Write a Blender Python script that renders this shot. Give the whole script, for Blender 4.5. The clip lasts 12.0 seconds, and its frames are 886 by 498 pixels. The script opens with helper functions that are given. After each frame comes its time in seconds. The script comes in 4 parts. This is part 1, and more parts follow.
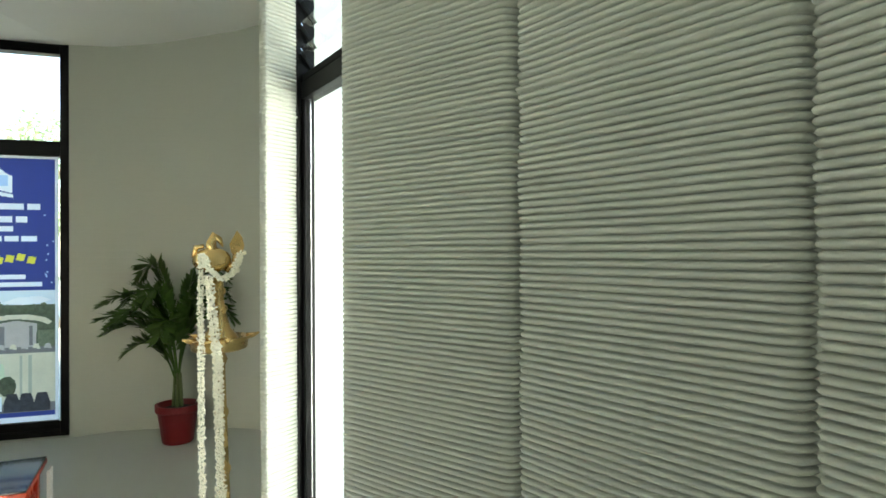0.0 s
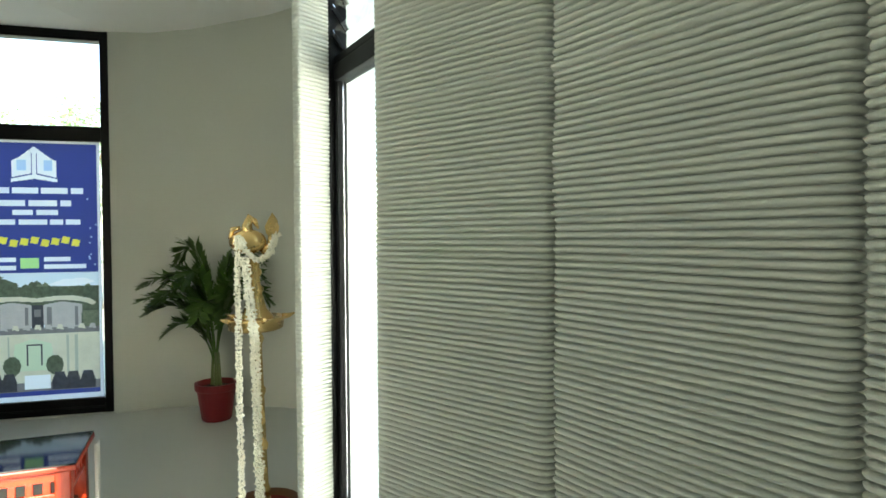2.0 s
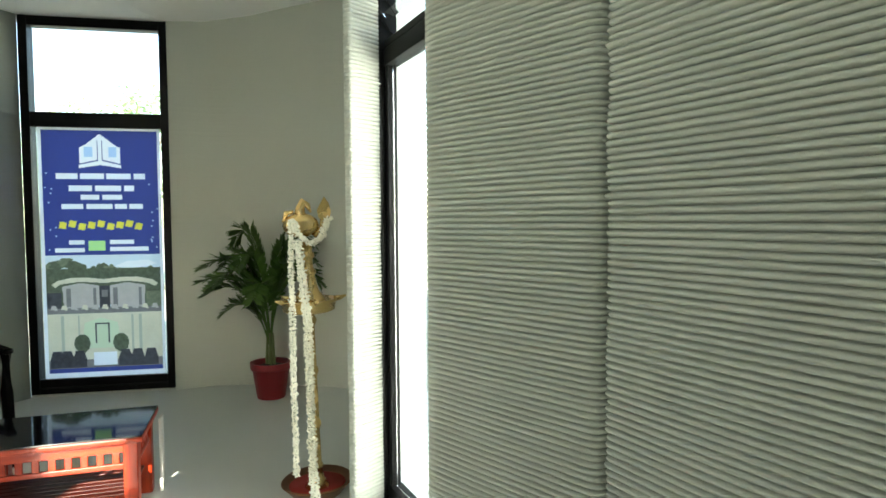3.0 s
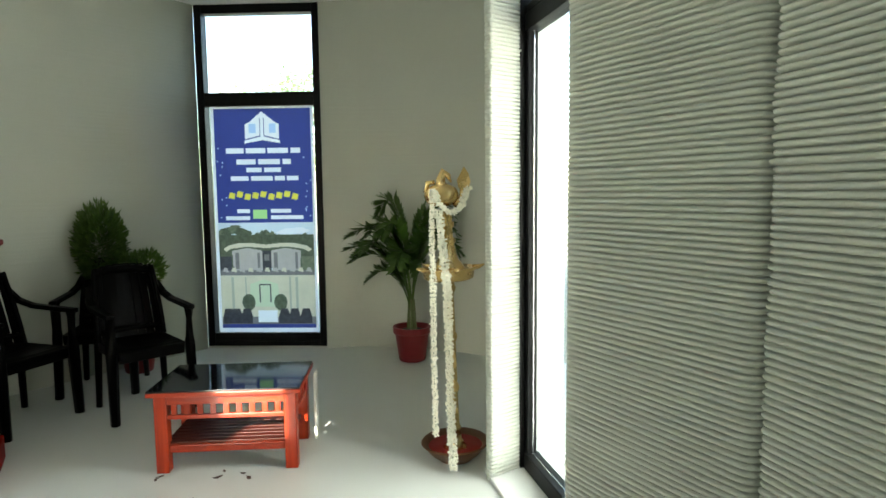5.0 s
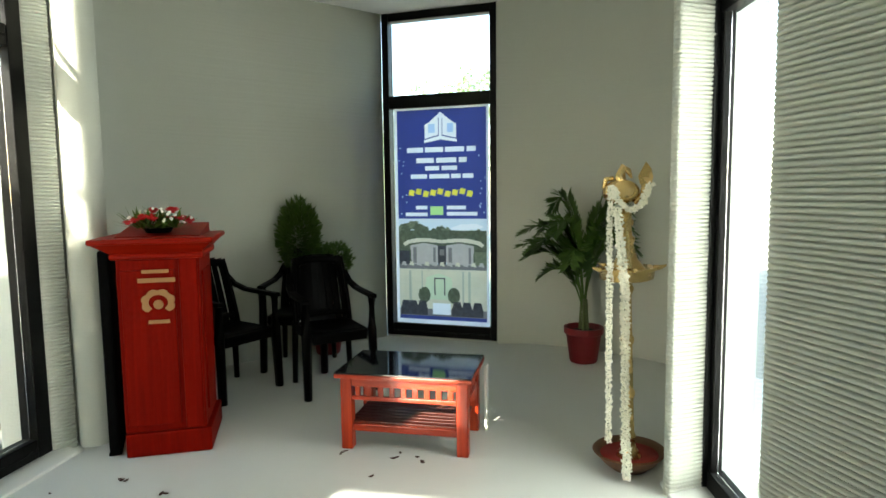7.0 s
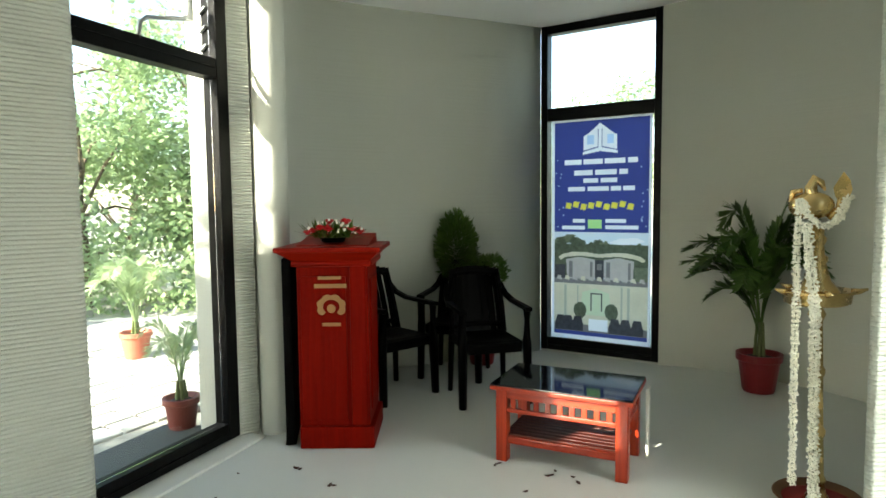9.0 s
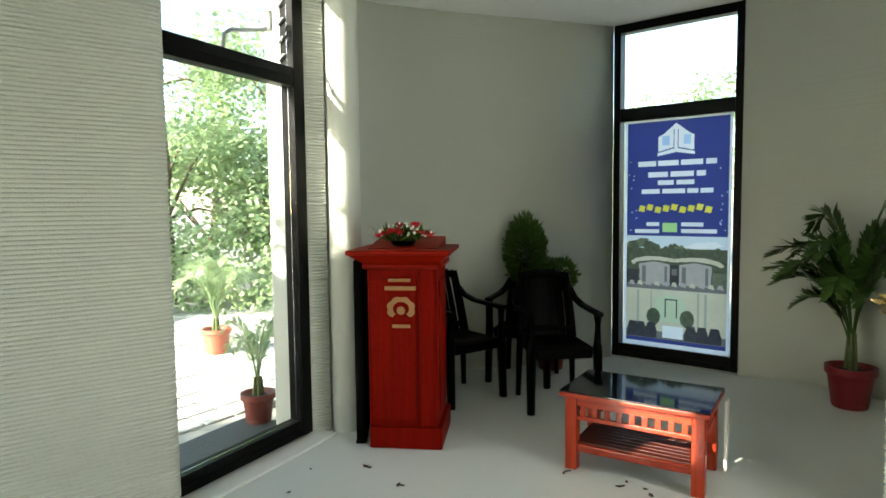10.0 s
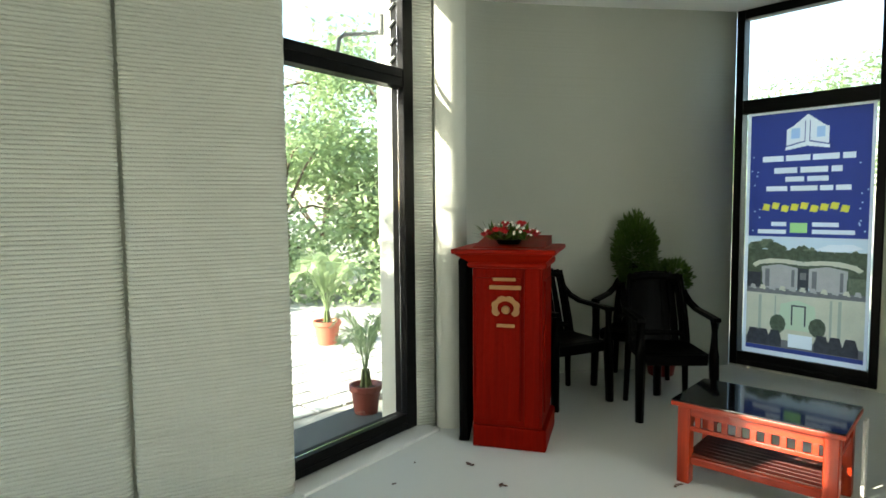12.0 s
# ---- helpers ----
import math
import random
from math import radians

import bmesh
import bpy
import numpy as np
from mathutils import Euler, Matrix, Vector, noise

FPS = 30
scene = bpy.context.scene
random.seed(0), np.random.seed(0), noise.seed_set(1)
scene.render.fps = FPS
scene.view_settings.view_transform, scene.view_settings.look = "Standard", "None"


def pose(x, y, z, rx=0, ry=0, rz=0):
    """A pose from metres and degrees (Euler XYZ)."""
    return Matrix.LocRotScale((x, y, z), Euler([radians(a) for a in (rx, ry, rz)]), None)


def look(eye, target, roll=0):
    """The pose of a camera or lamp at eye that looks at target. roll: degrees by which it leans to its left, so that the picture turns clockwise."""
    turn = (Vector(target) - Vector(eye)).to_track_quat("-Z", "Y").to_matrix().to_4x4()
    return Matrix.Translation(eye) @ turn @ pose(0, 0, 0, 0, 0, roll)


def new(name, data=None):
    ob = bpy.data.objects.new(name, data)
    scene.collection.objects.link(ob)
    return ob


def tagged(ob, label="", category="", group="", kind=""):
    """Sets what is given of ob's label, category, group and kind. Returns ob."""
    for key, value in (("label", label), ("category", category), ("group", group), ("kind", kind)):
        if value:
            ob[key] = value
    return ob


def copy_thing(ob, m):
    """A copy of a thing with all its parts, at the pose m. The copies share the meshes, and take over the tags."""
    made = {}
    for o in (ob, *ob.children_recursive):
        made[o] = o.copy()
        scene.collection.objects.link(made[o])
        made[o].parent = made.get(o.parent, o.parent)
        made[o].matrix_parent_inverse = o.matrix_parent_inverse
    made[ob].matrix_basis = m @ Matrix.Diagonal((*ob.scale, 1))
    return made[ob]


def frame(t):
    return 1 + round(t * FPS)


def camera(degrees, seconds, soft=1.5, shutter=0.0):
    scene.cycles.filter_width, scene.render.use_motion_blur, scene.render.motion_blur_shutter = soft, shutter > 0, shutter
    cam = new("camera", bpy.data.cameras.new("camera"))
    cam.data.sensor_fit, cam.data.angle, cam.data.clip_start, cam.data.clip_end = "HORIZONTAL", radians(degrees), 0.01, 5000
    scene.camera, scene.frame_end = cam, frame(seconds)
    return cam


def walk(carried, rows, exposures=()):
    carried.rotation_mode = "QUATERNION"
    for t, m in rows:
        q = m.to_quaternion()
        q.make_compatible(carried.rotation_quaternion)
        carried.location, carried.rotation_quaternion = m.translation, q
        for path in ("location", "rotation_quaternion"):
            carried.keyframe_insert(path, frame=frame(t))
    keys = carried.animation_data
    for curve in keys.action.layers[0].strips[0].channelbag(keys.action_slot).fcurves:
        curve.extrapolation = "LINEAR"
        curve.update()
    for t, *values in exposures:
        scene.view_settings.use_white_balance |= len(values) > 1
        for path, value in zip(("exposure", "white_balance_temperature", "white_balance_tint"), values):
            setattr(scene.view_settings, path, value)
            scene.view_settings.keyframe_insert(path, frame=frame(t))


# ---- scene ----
cam = camera(72.3, 12.0, soft=1.6)
PATH = [
    (0, (2.204, 0.37, 1.354), (2.073, 2.366, 1.365), -0.3),
    (0.5, (2.201, 0.364, 1.349), (2.068, 2.359, 1.356), -0.3),
    (1, (2.21, 0.363, 1.35), (2.065, 2.358, 1.347), -0.4),
    (1.5, (2.204, 0.366, 1.354), (2.035, 2.358, 1.334), -0.4),
    (2, (2.196, 0.371, 1.345), (1.964, 2.357, 1.302), -0.4),
    (2.5, (2.198, 0.373, 1.349), (1.894, 2.348, 1.277), -0.4),
    (3, (2.188, 0.37, 1.344), (1.801, 2.33, 1.249), -0.4),
    (5, (2.18, 0.369, 1.342), (1.367, 2.187, 1.153), -0.6),
    (5.5, (2.175, 0.373, 1.345), (1.247, 2.134, 1.147), -0.7),
    (6, (2.162, 0.368, 1.344), (1.108, 2.055, 1.145), -0.7),
    (6.5, (2.158, 0.365, 1.34), (0.991, 1.977, 1.142), -0.6),
    (7, (2.154, 0.366, 1.337), (0.873, 1.89, 1.147), -0.7),
    (9, (2.126, 0.332, 1.343), (0.508, 1.499, 1.198), -0.6),
    (9.5, (2.123, 0.328, 1.347), (0.443, 1.404, 1.206), -0.6),
    (10, (2.123, 0.323, 1.353), (0.386, 1.303, 1.216), -0.6),
    (10.5, (2.115, 0.333, 1.349), (0.324, 1.214, 1.215), -0.6),
    (11, (2.11, 0.315, 1.357), (0.28, 1.111, 1.221), -0.6),
    (11.5, (2.115, 0.32, 1.357), (0.254, 1.04, 1.22), -0.6),
    (12, (2.104, 0.312, 1.365), (0.227, 0.987, 1.22), -0.5),
]

walk(cam, [(t, look(eye, target, roll)) for t, eye, target, roll in PATH],
     exposures=((0.0, 2.72, 6900, 3), (6.0, 2.68, 6950, 3), (9.0, 2.46, 6950, 3), (12.0, 2.34, 6950, 3)))

# ---- world and light ----
world = bpy.data.worlds.new("sky")
scene.world = world
world.use_nodes = True
wn = world.node_tree
sky = wn.nodes.new("ShaderNodeTexSky")
sky.sky_type = "NISHITA"
sky.sun_disc = False
sky.sun_elevation = radians(28.3)
sky.sun_rotation = radians(171.5)
wn.nodes["Background"].inputs["Strength"].default_value = 0.15
wn.links.new(sky.outputs[0], wn.nodes["Background"].inputs["Color"])

sun = new("sun", bpy.data.lights.new("sun", "SUN"))
sun.data.energy = 5.0
sun.data.angle = radians(0.6)
sun.data.color = (1.0, 0.95, 0.86)
sun.matrix_world = look((0, 0, 10), (-1.48, 9.89, 10 - 5.38))

# daylight in the opening of the tall narrow window
window_light = new("window_daylight", bpy.data.lights.new("window_daylight", "AREA"))
window_light.data.shape = "RECTANGLE"
window_light.data.size, window_light.data.size_y = 0.9, 2.2
window_light.data.energy = 9.0
window_light.data.color = (0.97, 1.0, 0.97)
window_light.matrix_world = look((1.95, 3.09, 1.05), (1.95 - 0.93, 3.09 + 0.27, 1.08))

# daylight in the open entrance behind the walker
door_light = new("entrance_daylight", bpy.data.lights.new("entrance_daylight", "AREA"))
door_light.data.shape = "RECTANGLE"
door_light.data.size, door_light.data.size_y = 0.55, 2.1
door_light.data.energy = 3.4
door_light.data.color = (0.86, 0.95, 1.0)
door_light.matrix_world = look((0.93, -1.56, 1.08), (2.3, 1.6, 0.95))


# ---- materials ----
def material(name, color, rough=0.6, metal=0.0, var=0.12, scale=6.0, bump=0.15, fine=90.0, coat=0.0, spread=0.0, tint=None, spec=0.5, bands=0.0):
    """Base colour varied at two scales, with roughness and relief from the fine one."""
    m = bpy.data.materials.new(name)
    m.use_nodes = True
    nt = m.node_tree
    b = nt.nodes["Principled BSDF"]
    tc = nt.nodes.new("ShaderNodeTexCoord")
    big, small = nt.nodes.new("ShaderNodeTexNoise"), nt.nodes.new("ShaderNodeTexNoise")
    big.inputs["Scale"].default_value, big.inputs["Detail"].default_value = scale, 5
    small.inputs["Scale"].default_value, small.inputs["Detail"].default_value = fine, 3
    for n in (big, small):
        nt.links.new(tc.outputs["Object"], n.inputs["Vector"])
    mix = nt.nodes.new("ShaderNodeMix")
    mix.data_type = "RGBA"
    dark = tint or [c * (1 - var) for c in color]
    light = [min(1, c * (1 + var)) for c in color]
    mix.inputs["A"].default_value, mix.inputs["B"].default_value = (*dark, 1), (*light, 1)
    add = nt.nodes.new("ShaderNodeMath")
    add.operation = "MULTIPLY_ADD"
    add.inputs[1].default_value, add.inputs[2].default_value = 0.35, 0.0
    nt.links.new(small.outputs["Fac"], add.inputs[0])
    tot = nt.nodes.new("ShaderNodeMath")
    tot.operation = "MULTIPLY_ADD"
    tot.inputs[1].default_value = 0.65
    nt.links.new(big.outputs["Fac"], tot.inputs[0])
    nt.links.new(add.outputs[0], tot.inputs[2])
    fac = tot.outputs[0]
    if spread:
        info = nt.nodes.new("ShaderNodeNewGeometry")
        s = nt.nodes.new("ShaderNodeMath")
        s.operation = "MULTIPLY_ADD"
        s.inputs[1].default_value = spread
        nt.links.new(info.outputs["Random Per Island"], s.inputs[0])
        nt.links.new(fac, s.inputs[2])
        c = nt.nodes.new("ShaderNodeMath")
        c.operation = "SUBTRACT"
        c.inputs[1].default_value = spread * 0.5
        nt.links.new(s.outputs[0], c.inputs[0])
        fac = c.outputs[0]
    nt.links.new(fac, mix.inputs["Factor"])
    nt.links.new(mix.outputs["Result"], b.inputs["Base Color"])
    r = nt.nodes.new("ShaderNodeMapRange")
    r.inputs["To Min"].default_value, r.inputs["To Max"].default_value = max(0.02, rough * 0.85), min(1, rough * 1.15)
    nt.links.new(big.outputs["Fac"], r.inputs["Value"])
    nt.links.new(r.outputs[0], b.inputs["Roughness"])
    b.inputs["Metallic"].default_value = metal
    b.inputs["Coat Weight"].default_value = coat
    b.inputs["Specular IOR Level"].default_value = spec
    b.inputs["Coat Roughness"].default_value = 0.08
    if bump:
        bp = nt.nodes.new("ShaderNodeBump")
        bp.inputs["Strength"].default_value, bp.inputs["Distance"].default_value = bump, 0.004
        nt.links.new(small.outputs["Fac"], bp.inputs["Height"])
        if bands:
            mp, ln = nt.nodes.new("ShaderNodeMapping"), nt.nodes.new("ShaderNodeTexNoise")
            mp.inputs["Scale"].default_value = (0.5, 0.5, 44.0)
            ln.inputs["Scale"].default_value, ln.inputs["Detail"].default_value = 1.0, 2
            nt.links.new(tc.outputs["Object"], mp.inputs[0])
            nt.links.new(mp.outputs[0], ln.inputs["Vector"])
            b2 = nt.nodes.new("ShaderNodeBump")
            b2.inputs["Strength"].default_value, b2.inputs["Distance"].default_value = bands, 0.006
            nt.links.new(ln.outputs["Fac"], b2.inputs["Height"])
            nt.links.new(b2.outputs[0], bp.inputs["Normal"])
        nt.links.new(bp.outputs[0], b.inputs["Normal"])
    return m


def wood(name, dark, light, coat=0.5, rough=0.32, axis=2, spec=0.3):
    """Stained timber with grain along one axis."""
    m = material(name, light, rough, coat=coat, bump=0.06, spec=spec)
    nt = m.node_tree
    b = nt.nodes["Principled BSDF"]
    tc = nt.nodes.new("ShaderNodeTexCoord")
    mp = nt.nodes.new("ShaderNodeMapping")
    sc = [26.0, 26.0, 26.0]
    sc[axis] = 1.6
    mp.inputs["Scale"].default_value = sc
    n = nt.nodes.new("ShaderNodeTexNoise")
    n.inputs["Scale"].default_value, n.inputs["Detail"].default_value, n.inputs["Distortion"].default_value = 1.4, 6, 0.6
    ramp = nt.nodes.new("ShaderNodeValToRGB")
    ramp.color_ramp.elements[0].position, ramp.color_ramp.elements[0].color = 0.32, (*dark, 1)
    ramp.color_ramp.elements[1].position, ramp.color_ramp.elements[1].color = 0.68, (*light, 1)
    nt.links.new(tc.outputs["Object"], mp.inputs[0])
    nt.links.new(mp.outputs[0], n.inputs["Vector"])
    nt.links.new(n.outputs["Fac"], ramp.inputs[0])
    nt.links.new(ramp.outputs[0], b.inputs["Base Color"])
    return m


def leafy(name, color, var=0.35):
    m = material(name, color, 0.5, var=var, bump=0, spread=0.9, scale=4)
    nt = m.node_tree
    b = nt.nodes["Principled BSDF"]
    t = nt.nodes.new("ShaderNodeBsdfTranslucent")
    t.inputs["Color"].default_value = (*[min(1, c * 1.6) for c in color], 1)
    s = nt.nodes.new("ShaderNodeMixShader")
    s.inputs[0].default_value = 0.35
    nt.links.new(b.outputs[0], s.inputs[1])
    nt.links.new(t.outputs[0], s.inputs[2])
    nt.links.new(s.outputs[0], nt.nodes["Material Output"].inputs["Surface"])
    return m


def printed_sheet(name, color, var=0.06, scale=3.0):
    """Printed vinyl: lets the daylight behind it through."""
    m = material(name, color, 0.5, var=var, bump=0.02, scale=scale)
    nt = m.node_tree
    b = nt.nodes["Principled BSDF"]
    t = nt.nodes.new("ShaderNodeBsdfTranslucent")
    nt.links.new(b.inputs["Base Color"].links[0].from_socket, t.inputs["Color"])
    s = nt.nodes.new("ShaderNodeMixShader")
    s.inputs[0].default_value = 0.75
    nt.links.new(b.outputs[0], s.inputs[1])
    nt.links.new(t.outputs[0], s.inputs[2])
    nt.links.new(s.outputs[0], nt.nodes["Material Output"].inputs["Surface"])
    return m


def glazing(name):
    m = bpy.data.materials.new(name)
    m.use_nodes = True
    b = m.node_tree.nodes["Principled BSDF"]
    b.inputs["Base Color"].default_value = (0.96, 0.98, 0.97, 1)
    b.inputs["Roughness"].default_value = 0.0
    b.inputs["Transmission Weight"].default_value = 1.0
    b.inputs["IOR"].default_value = 1.45
    return m


M_PRINT = material("printed_concrete", (0.47, 0.48, 0.42), 0.85, var=0.13, scale=2.6, bump=0.9, fine=75)
M_PLASTER = material("grey_plaster", (0.455, 0.468, 0.408), 0.8, var=0.09, scale=1.3, bump=0.25, fine=120, bands=0.35)
M_CEIL = material("white_ceiling_paint", (0.86, 0.86, 0.84), 0.8, var=0.03, scale=1.5, bump=0.1)
M_FLOOR = material("pale_floor", (0.53, 0.545, 0.515), 0.42, var=0.06, scale=1.3, bump=0.05, fine=200)
M_SILL = material("sill_stone", (0.62, 0.63, 0.60), 0.5, var=0.08, scale=5)
M_FRAME = material("black_frame", (0.004, 0.004, 0.004), 0.4, var=0.2, bump=0.03, spec=0.08)
M_GLASS = glazing("window_glass")
M_WOOD = wood("red_stained_wood", (0.105, 0.0020, 0.0005), (0.148, 0.0036, 0.0009), 0.0, 0.5, spec=0.03)
M_WOODX = wood("red_stained_wood_long", (0.14, 0.0035, 0.0008), (0.20, 0.006, 0.0012), 0.02, 0.4, axis=0, spec=0.06)
M_TABLE = wood("orange_red_table_wood", (0.17, 0.011, 0.003), (0.29, 0.028, 0.007), 0.12, 0.34, spec=0.2)
M_TABLEX = wood("orange_red_table_wood_long", (0.17, 0.011, 0.003), (0.29, 0.028, 0.007), 0.12, 0.34, axis=0, spec=0.2)
# table wood darkened in its colour for the shade under the tabletop
M_WOODD = wood("shaded_shelf_wood", (0.030, 0.004, 0.002), (0.06, 0.009, 0.004), 0.1, 0.4, axis=0, spec=0.15)
M_GOLD = material("gold_lettering", (0.24, 0.12, 0.04), 0.5, metal=0.3, var=0.1)
M_TOP = material("black_glass_top", (0.004, 0.004, 0.005), 0.06, var=0.1, bump=0.0, spec=0.45)
M_BLACK = material("black_plastic", (0.0012, 0.0012, 0.0012), 0.36, var=0.15, bump=0.02, spec=0.035)
M_BLACKBOARD = material("black_fabric", (0.002, 0.002, 0.002), 0.95, var=0.2, spec=0.05)
M_BRASS = material("brass", (0.70, 0.50, 0.22), 0.27, metal=1.0, var=0.12, scale=9, bump=0.06)
M_DISH = material("dark_bronze", (0.16, 0.07, 0.03), 0.45, metal=0.6, var=0.2)
M_RED = material("vermilion", (0.30, 0.02, 0.012), 0.8, var=0.2)
M_JASMINE = material("jasmine", (0.90, 0.87, 0.74), 0.7, var=0.1, spread=0.4, bump=0)
M_POT = material("red_pot", (0.17, 0.005, 0.007), 0.45, var=0.12)
M_POTO = material("terracotta_pot", (0.42, 0.12, 0.07), 0.6, var=0.15)
M_POTD = material("dark_terracotta", (0.16, 0.035, 0.025), 0.6, var=0.15)
M_SOIL = material("potting_soil", (0.035, 0.025, 0.018), 0.95, bump=0.8, fine=60)
M_LEAF = leafy("palm_leaf", (0.050, 0.105, 0.014))
M_BUSH = leafy("bush_leaf", (0.055, 0.105, 0.012))
# outdoor green made paler: bright haze over the garden is put into the colour
M_LEAFOUT = leafy("hazed_garden_leaf", (0.26, 0.34, 0.18))
M_STEM = material("green_stem", (0.10, 0.13, 0.04), 0.6)
M_BARK = material("bark", (0.12, 0.09, 0.06), 0.9, var=0.3, bump=0.8, fine=30)
M_ROSE = material("rose_red", (0.55, 0.012, 0.018), 0.55, var=0.2, spread=0.5)
M_WHITEFL = material("white_blossom", (0.80, 0.78, 0.70), 0.6, var=0.05)
M_PETAL = material("dry_petal", (0.05, 0.02, 0.012), 0.8)
M_GROUND = material("garden_ground", (0.32, 0.31, 0.26), 0.95, var=0.25, scale=0.6, bump=0.5, fine=30)
M_PAVER = material("concrete_paver", (0.40, 0.40, 0.37), 0.85, var=0.12, scale=4, bump=0.3)
M_SLAB = material("grey_step", (0.035, 0.038, 0.038), 0.7, var=0.1)
M_STEEL = material("grey_steel", (0.25, 0.26, 0.25), 0.45, metal=0.6)
M_PALE = material("pale_board", (0.62, 0.60, 0.55), 0.6)
P_BLUE = printed_sheet("print_blue", (0.045, 0.065, 0.27))
P_WHITE = printed_sheet("print_white", (0.85, 0.87, 0.92))
P_PALEBLUE = printed_sheet("print_pale_blue", (0.45, 0.62, 0.85))
P_YELLOW = printed_sheet("print_yellow", (0.80, 0.72, 0.10))
P_GREEN = printed_sheet("print_green", (0.45, 0.75, 0.30))
P_SKY = printed_sheet("print_sky", (0.68, 0.76, 0.84))
P_TREE = printed_sheet("print_trees", (0.10, 0.12, 0.08), 0.9, 28)
P_GREY = printed_sheet("print_grey", (0.47, 0.43, 0.41), 0.25, 14)
P_DARK = printed_sheet("print_dark", (0.06, 0.06, 0.07), 0.8, 25)
P_TREE2 = printed_sheet("print_light_trees", (0.16, 0.18, 0.12), 0.9, 28)
P_GREY2 = printed_sheet("print_dark_grey", (0.20, 0.19, 0.19), 0.5, 22)
P_SHADE = printed_sheet("print_shade", (0.42, 0.44, 0.36))
P_PALEGREEN = printed_sheet("print_pale_green", (0.58, 0.66, 0.48))
P_CREAM = printed_sheet("print_cream", (0.64, 0.60, 0.47), 0.22, 9)


# ---- helpers for shapes ----
def finish(bm, smooth=False):
    me = bpy.data.meshes.new("mesh")
    bmesh.ops.recalc_face_normals(bm, faces=bm.faces)
    bm.to_mesh(me)
    bm.free()
    if smooth:
        for p in me.polygons:
            p.use_smooth = True
    return me


def part(name, bm, mat, parent=None, label="", smooth=False, at=None):
    me = bm if isinstance(bm, bpy.types.Mesh) else finish(bm, smooth)
    if not me.materials:
        me.materials.append(mat)
    ob = new(name, me)
    ob.parent = parent
    if at is not None:
        ob.matrix_basis = at
    if label:
        tagged(ob, label)
    return ob


def thing(name, m, label, category, group="", kind=""):
    ob = new(name)
    ob.empty_display_size = 0.1
    ob.matrix_basis = m
    return tagged(ob, label, category, group, kind)


def box(size, at=(0, 0, 0), bevel=0.0, rot=None, bm=None):
    """A box centred on at."""
    bm = bm or bmesh.new()
    m = Matrix.Translation(at) @ (rot or Matrix()) @ Matrix.Diagonal((*size, 1))
    made = bmesh.ops.create_cube(bm, size=1.0, matrix=m)["verts"]
    if bevel:
        edges = list({e for v in made for e in v.link_edges})
        bmesh.ops.bevel(bm, geom=edges, offset=bevel, segments=2, affect="EDGES", profile=0.5)
    return bm


def prism(points, z0, z1, bm=None):
    bm = bm or bmesh.new()
    lo = [bm.verts.new((x, y, z0)) for x, y in points]
    hi = [bm.verts.new((x, y, z1)) for x, y in points]
    n = len(points)
    bm.faces.new(lo[::-1])
    bm.faces.new(hi)
    for i in range(n):
        bm.faces.new((lo[i], lo[(i + 1) % n], hi[(i + 1) % n], hi[i]))
    return bm


def lathe(profile, seg=28, at=(0, 0, 0), bm=None):
    """Profile of (radius, height), turned round z."""
    bm = bm or bmesh.new()
    rings = []
    for r, z in profile:
        rings.append([bm.verts.new((at[0] + max(r, 1e-4) * math.cos(2 * math.pi * k / seg), at[1] + max(r, 1e-4) * math.sin(2 * math.pi * k / seg), at[2] + z)) for k in range(seg)])
    for a, b in zip(rings, rings[1:]):
        for k in range(seg):
            bm.faces.new((a[k], a[(k + 1) % seg], b[(k + 1) % seg], b[k]))
    bm.faces.new(rings[0][::-1])
    bm.faces.new(rings[-1])
    return bm


def tube(points, radii, seg=8, bm=None):
    """A round tube along points; radii one number or one a point."""
    bm = bm or bmesh.new()
    pts = [Vector(p) for p in points]
    if not isinstance(radii, (list, tuple)):
        radii = [radii] * len(pts)
    rings = []
    for i, p in enumerate(pts):
        d = (pts[min(i + 1, len(pts) - 1)] - pts[max(i - 1, 0)]).normalized()
        q = d.to_track_quat("Z", "Y")
        rings.append([bm.verts.new(p + q @ Vector((radii[i] * math.cos(2 * math.pi * k / seg), radii[i] * math.sin(2 * math.pi * k / seg), 0))) for k in range(seg)])
    for a, b in zip(rings, rings[1:]):
        for k in range(seg):
            bm.faces.new((a[k], a[(k + 1) % seg], b[(k + 1) % seg], b[k]))
    bm.faces.new(rings[0][::-1])
    bm.faces.new(rings[-1])
    return bm


def heading(x, y, dx, dy, z=0.0):
    """A pose at (x, y) whose own x axis runs along (dx, dy)."""
    return pose(x, y, z, 0, 0, math.degrees(math.atan2(dy, dx)))


# ---- structure ----
CEIL = 2.9
TOP = 3.25


def ceiling_height(x):
    return CEIL + 0.16 * min(1.8, max(0.0, x + 0.87))


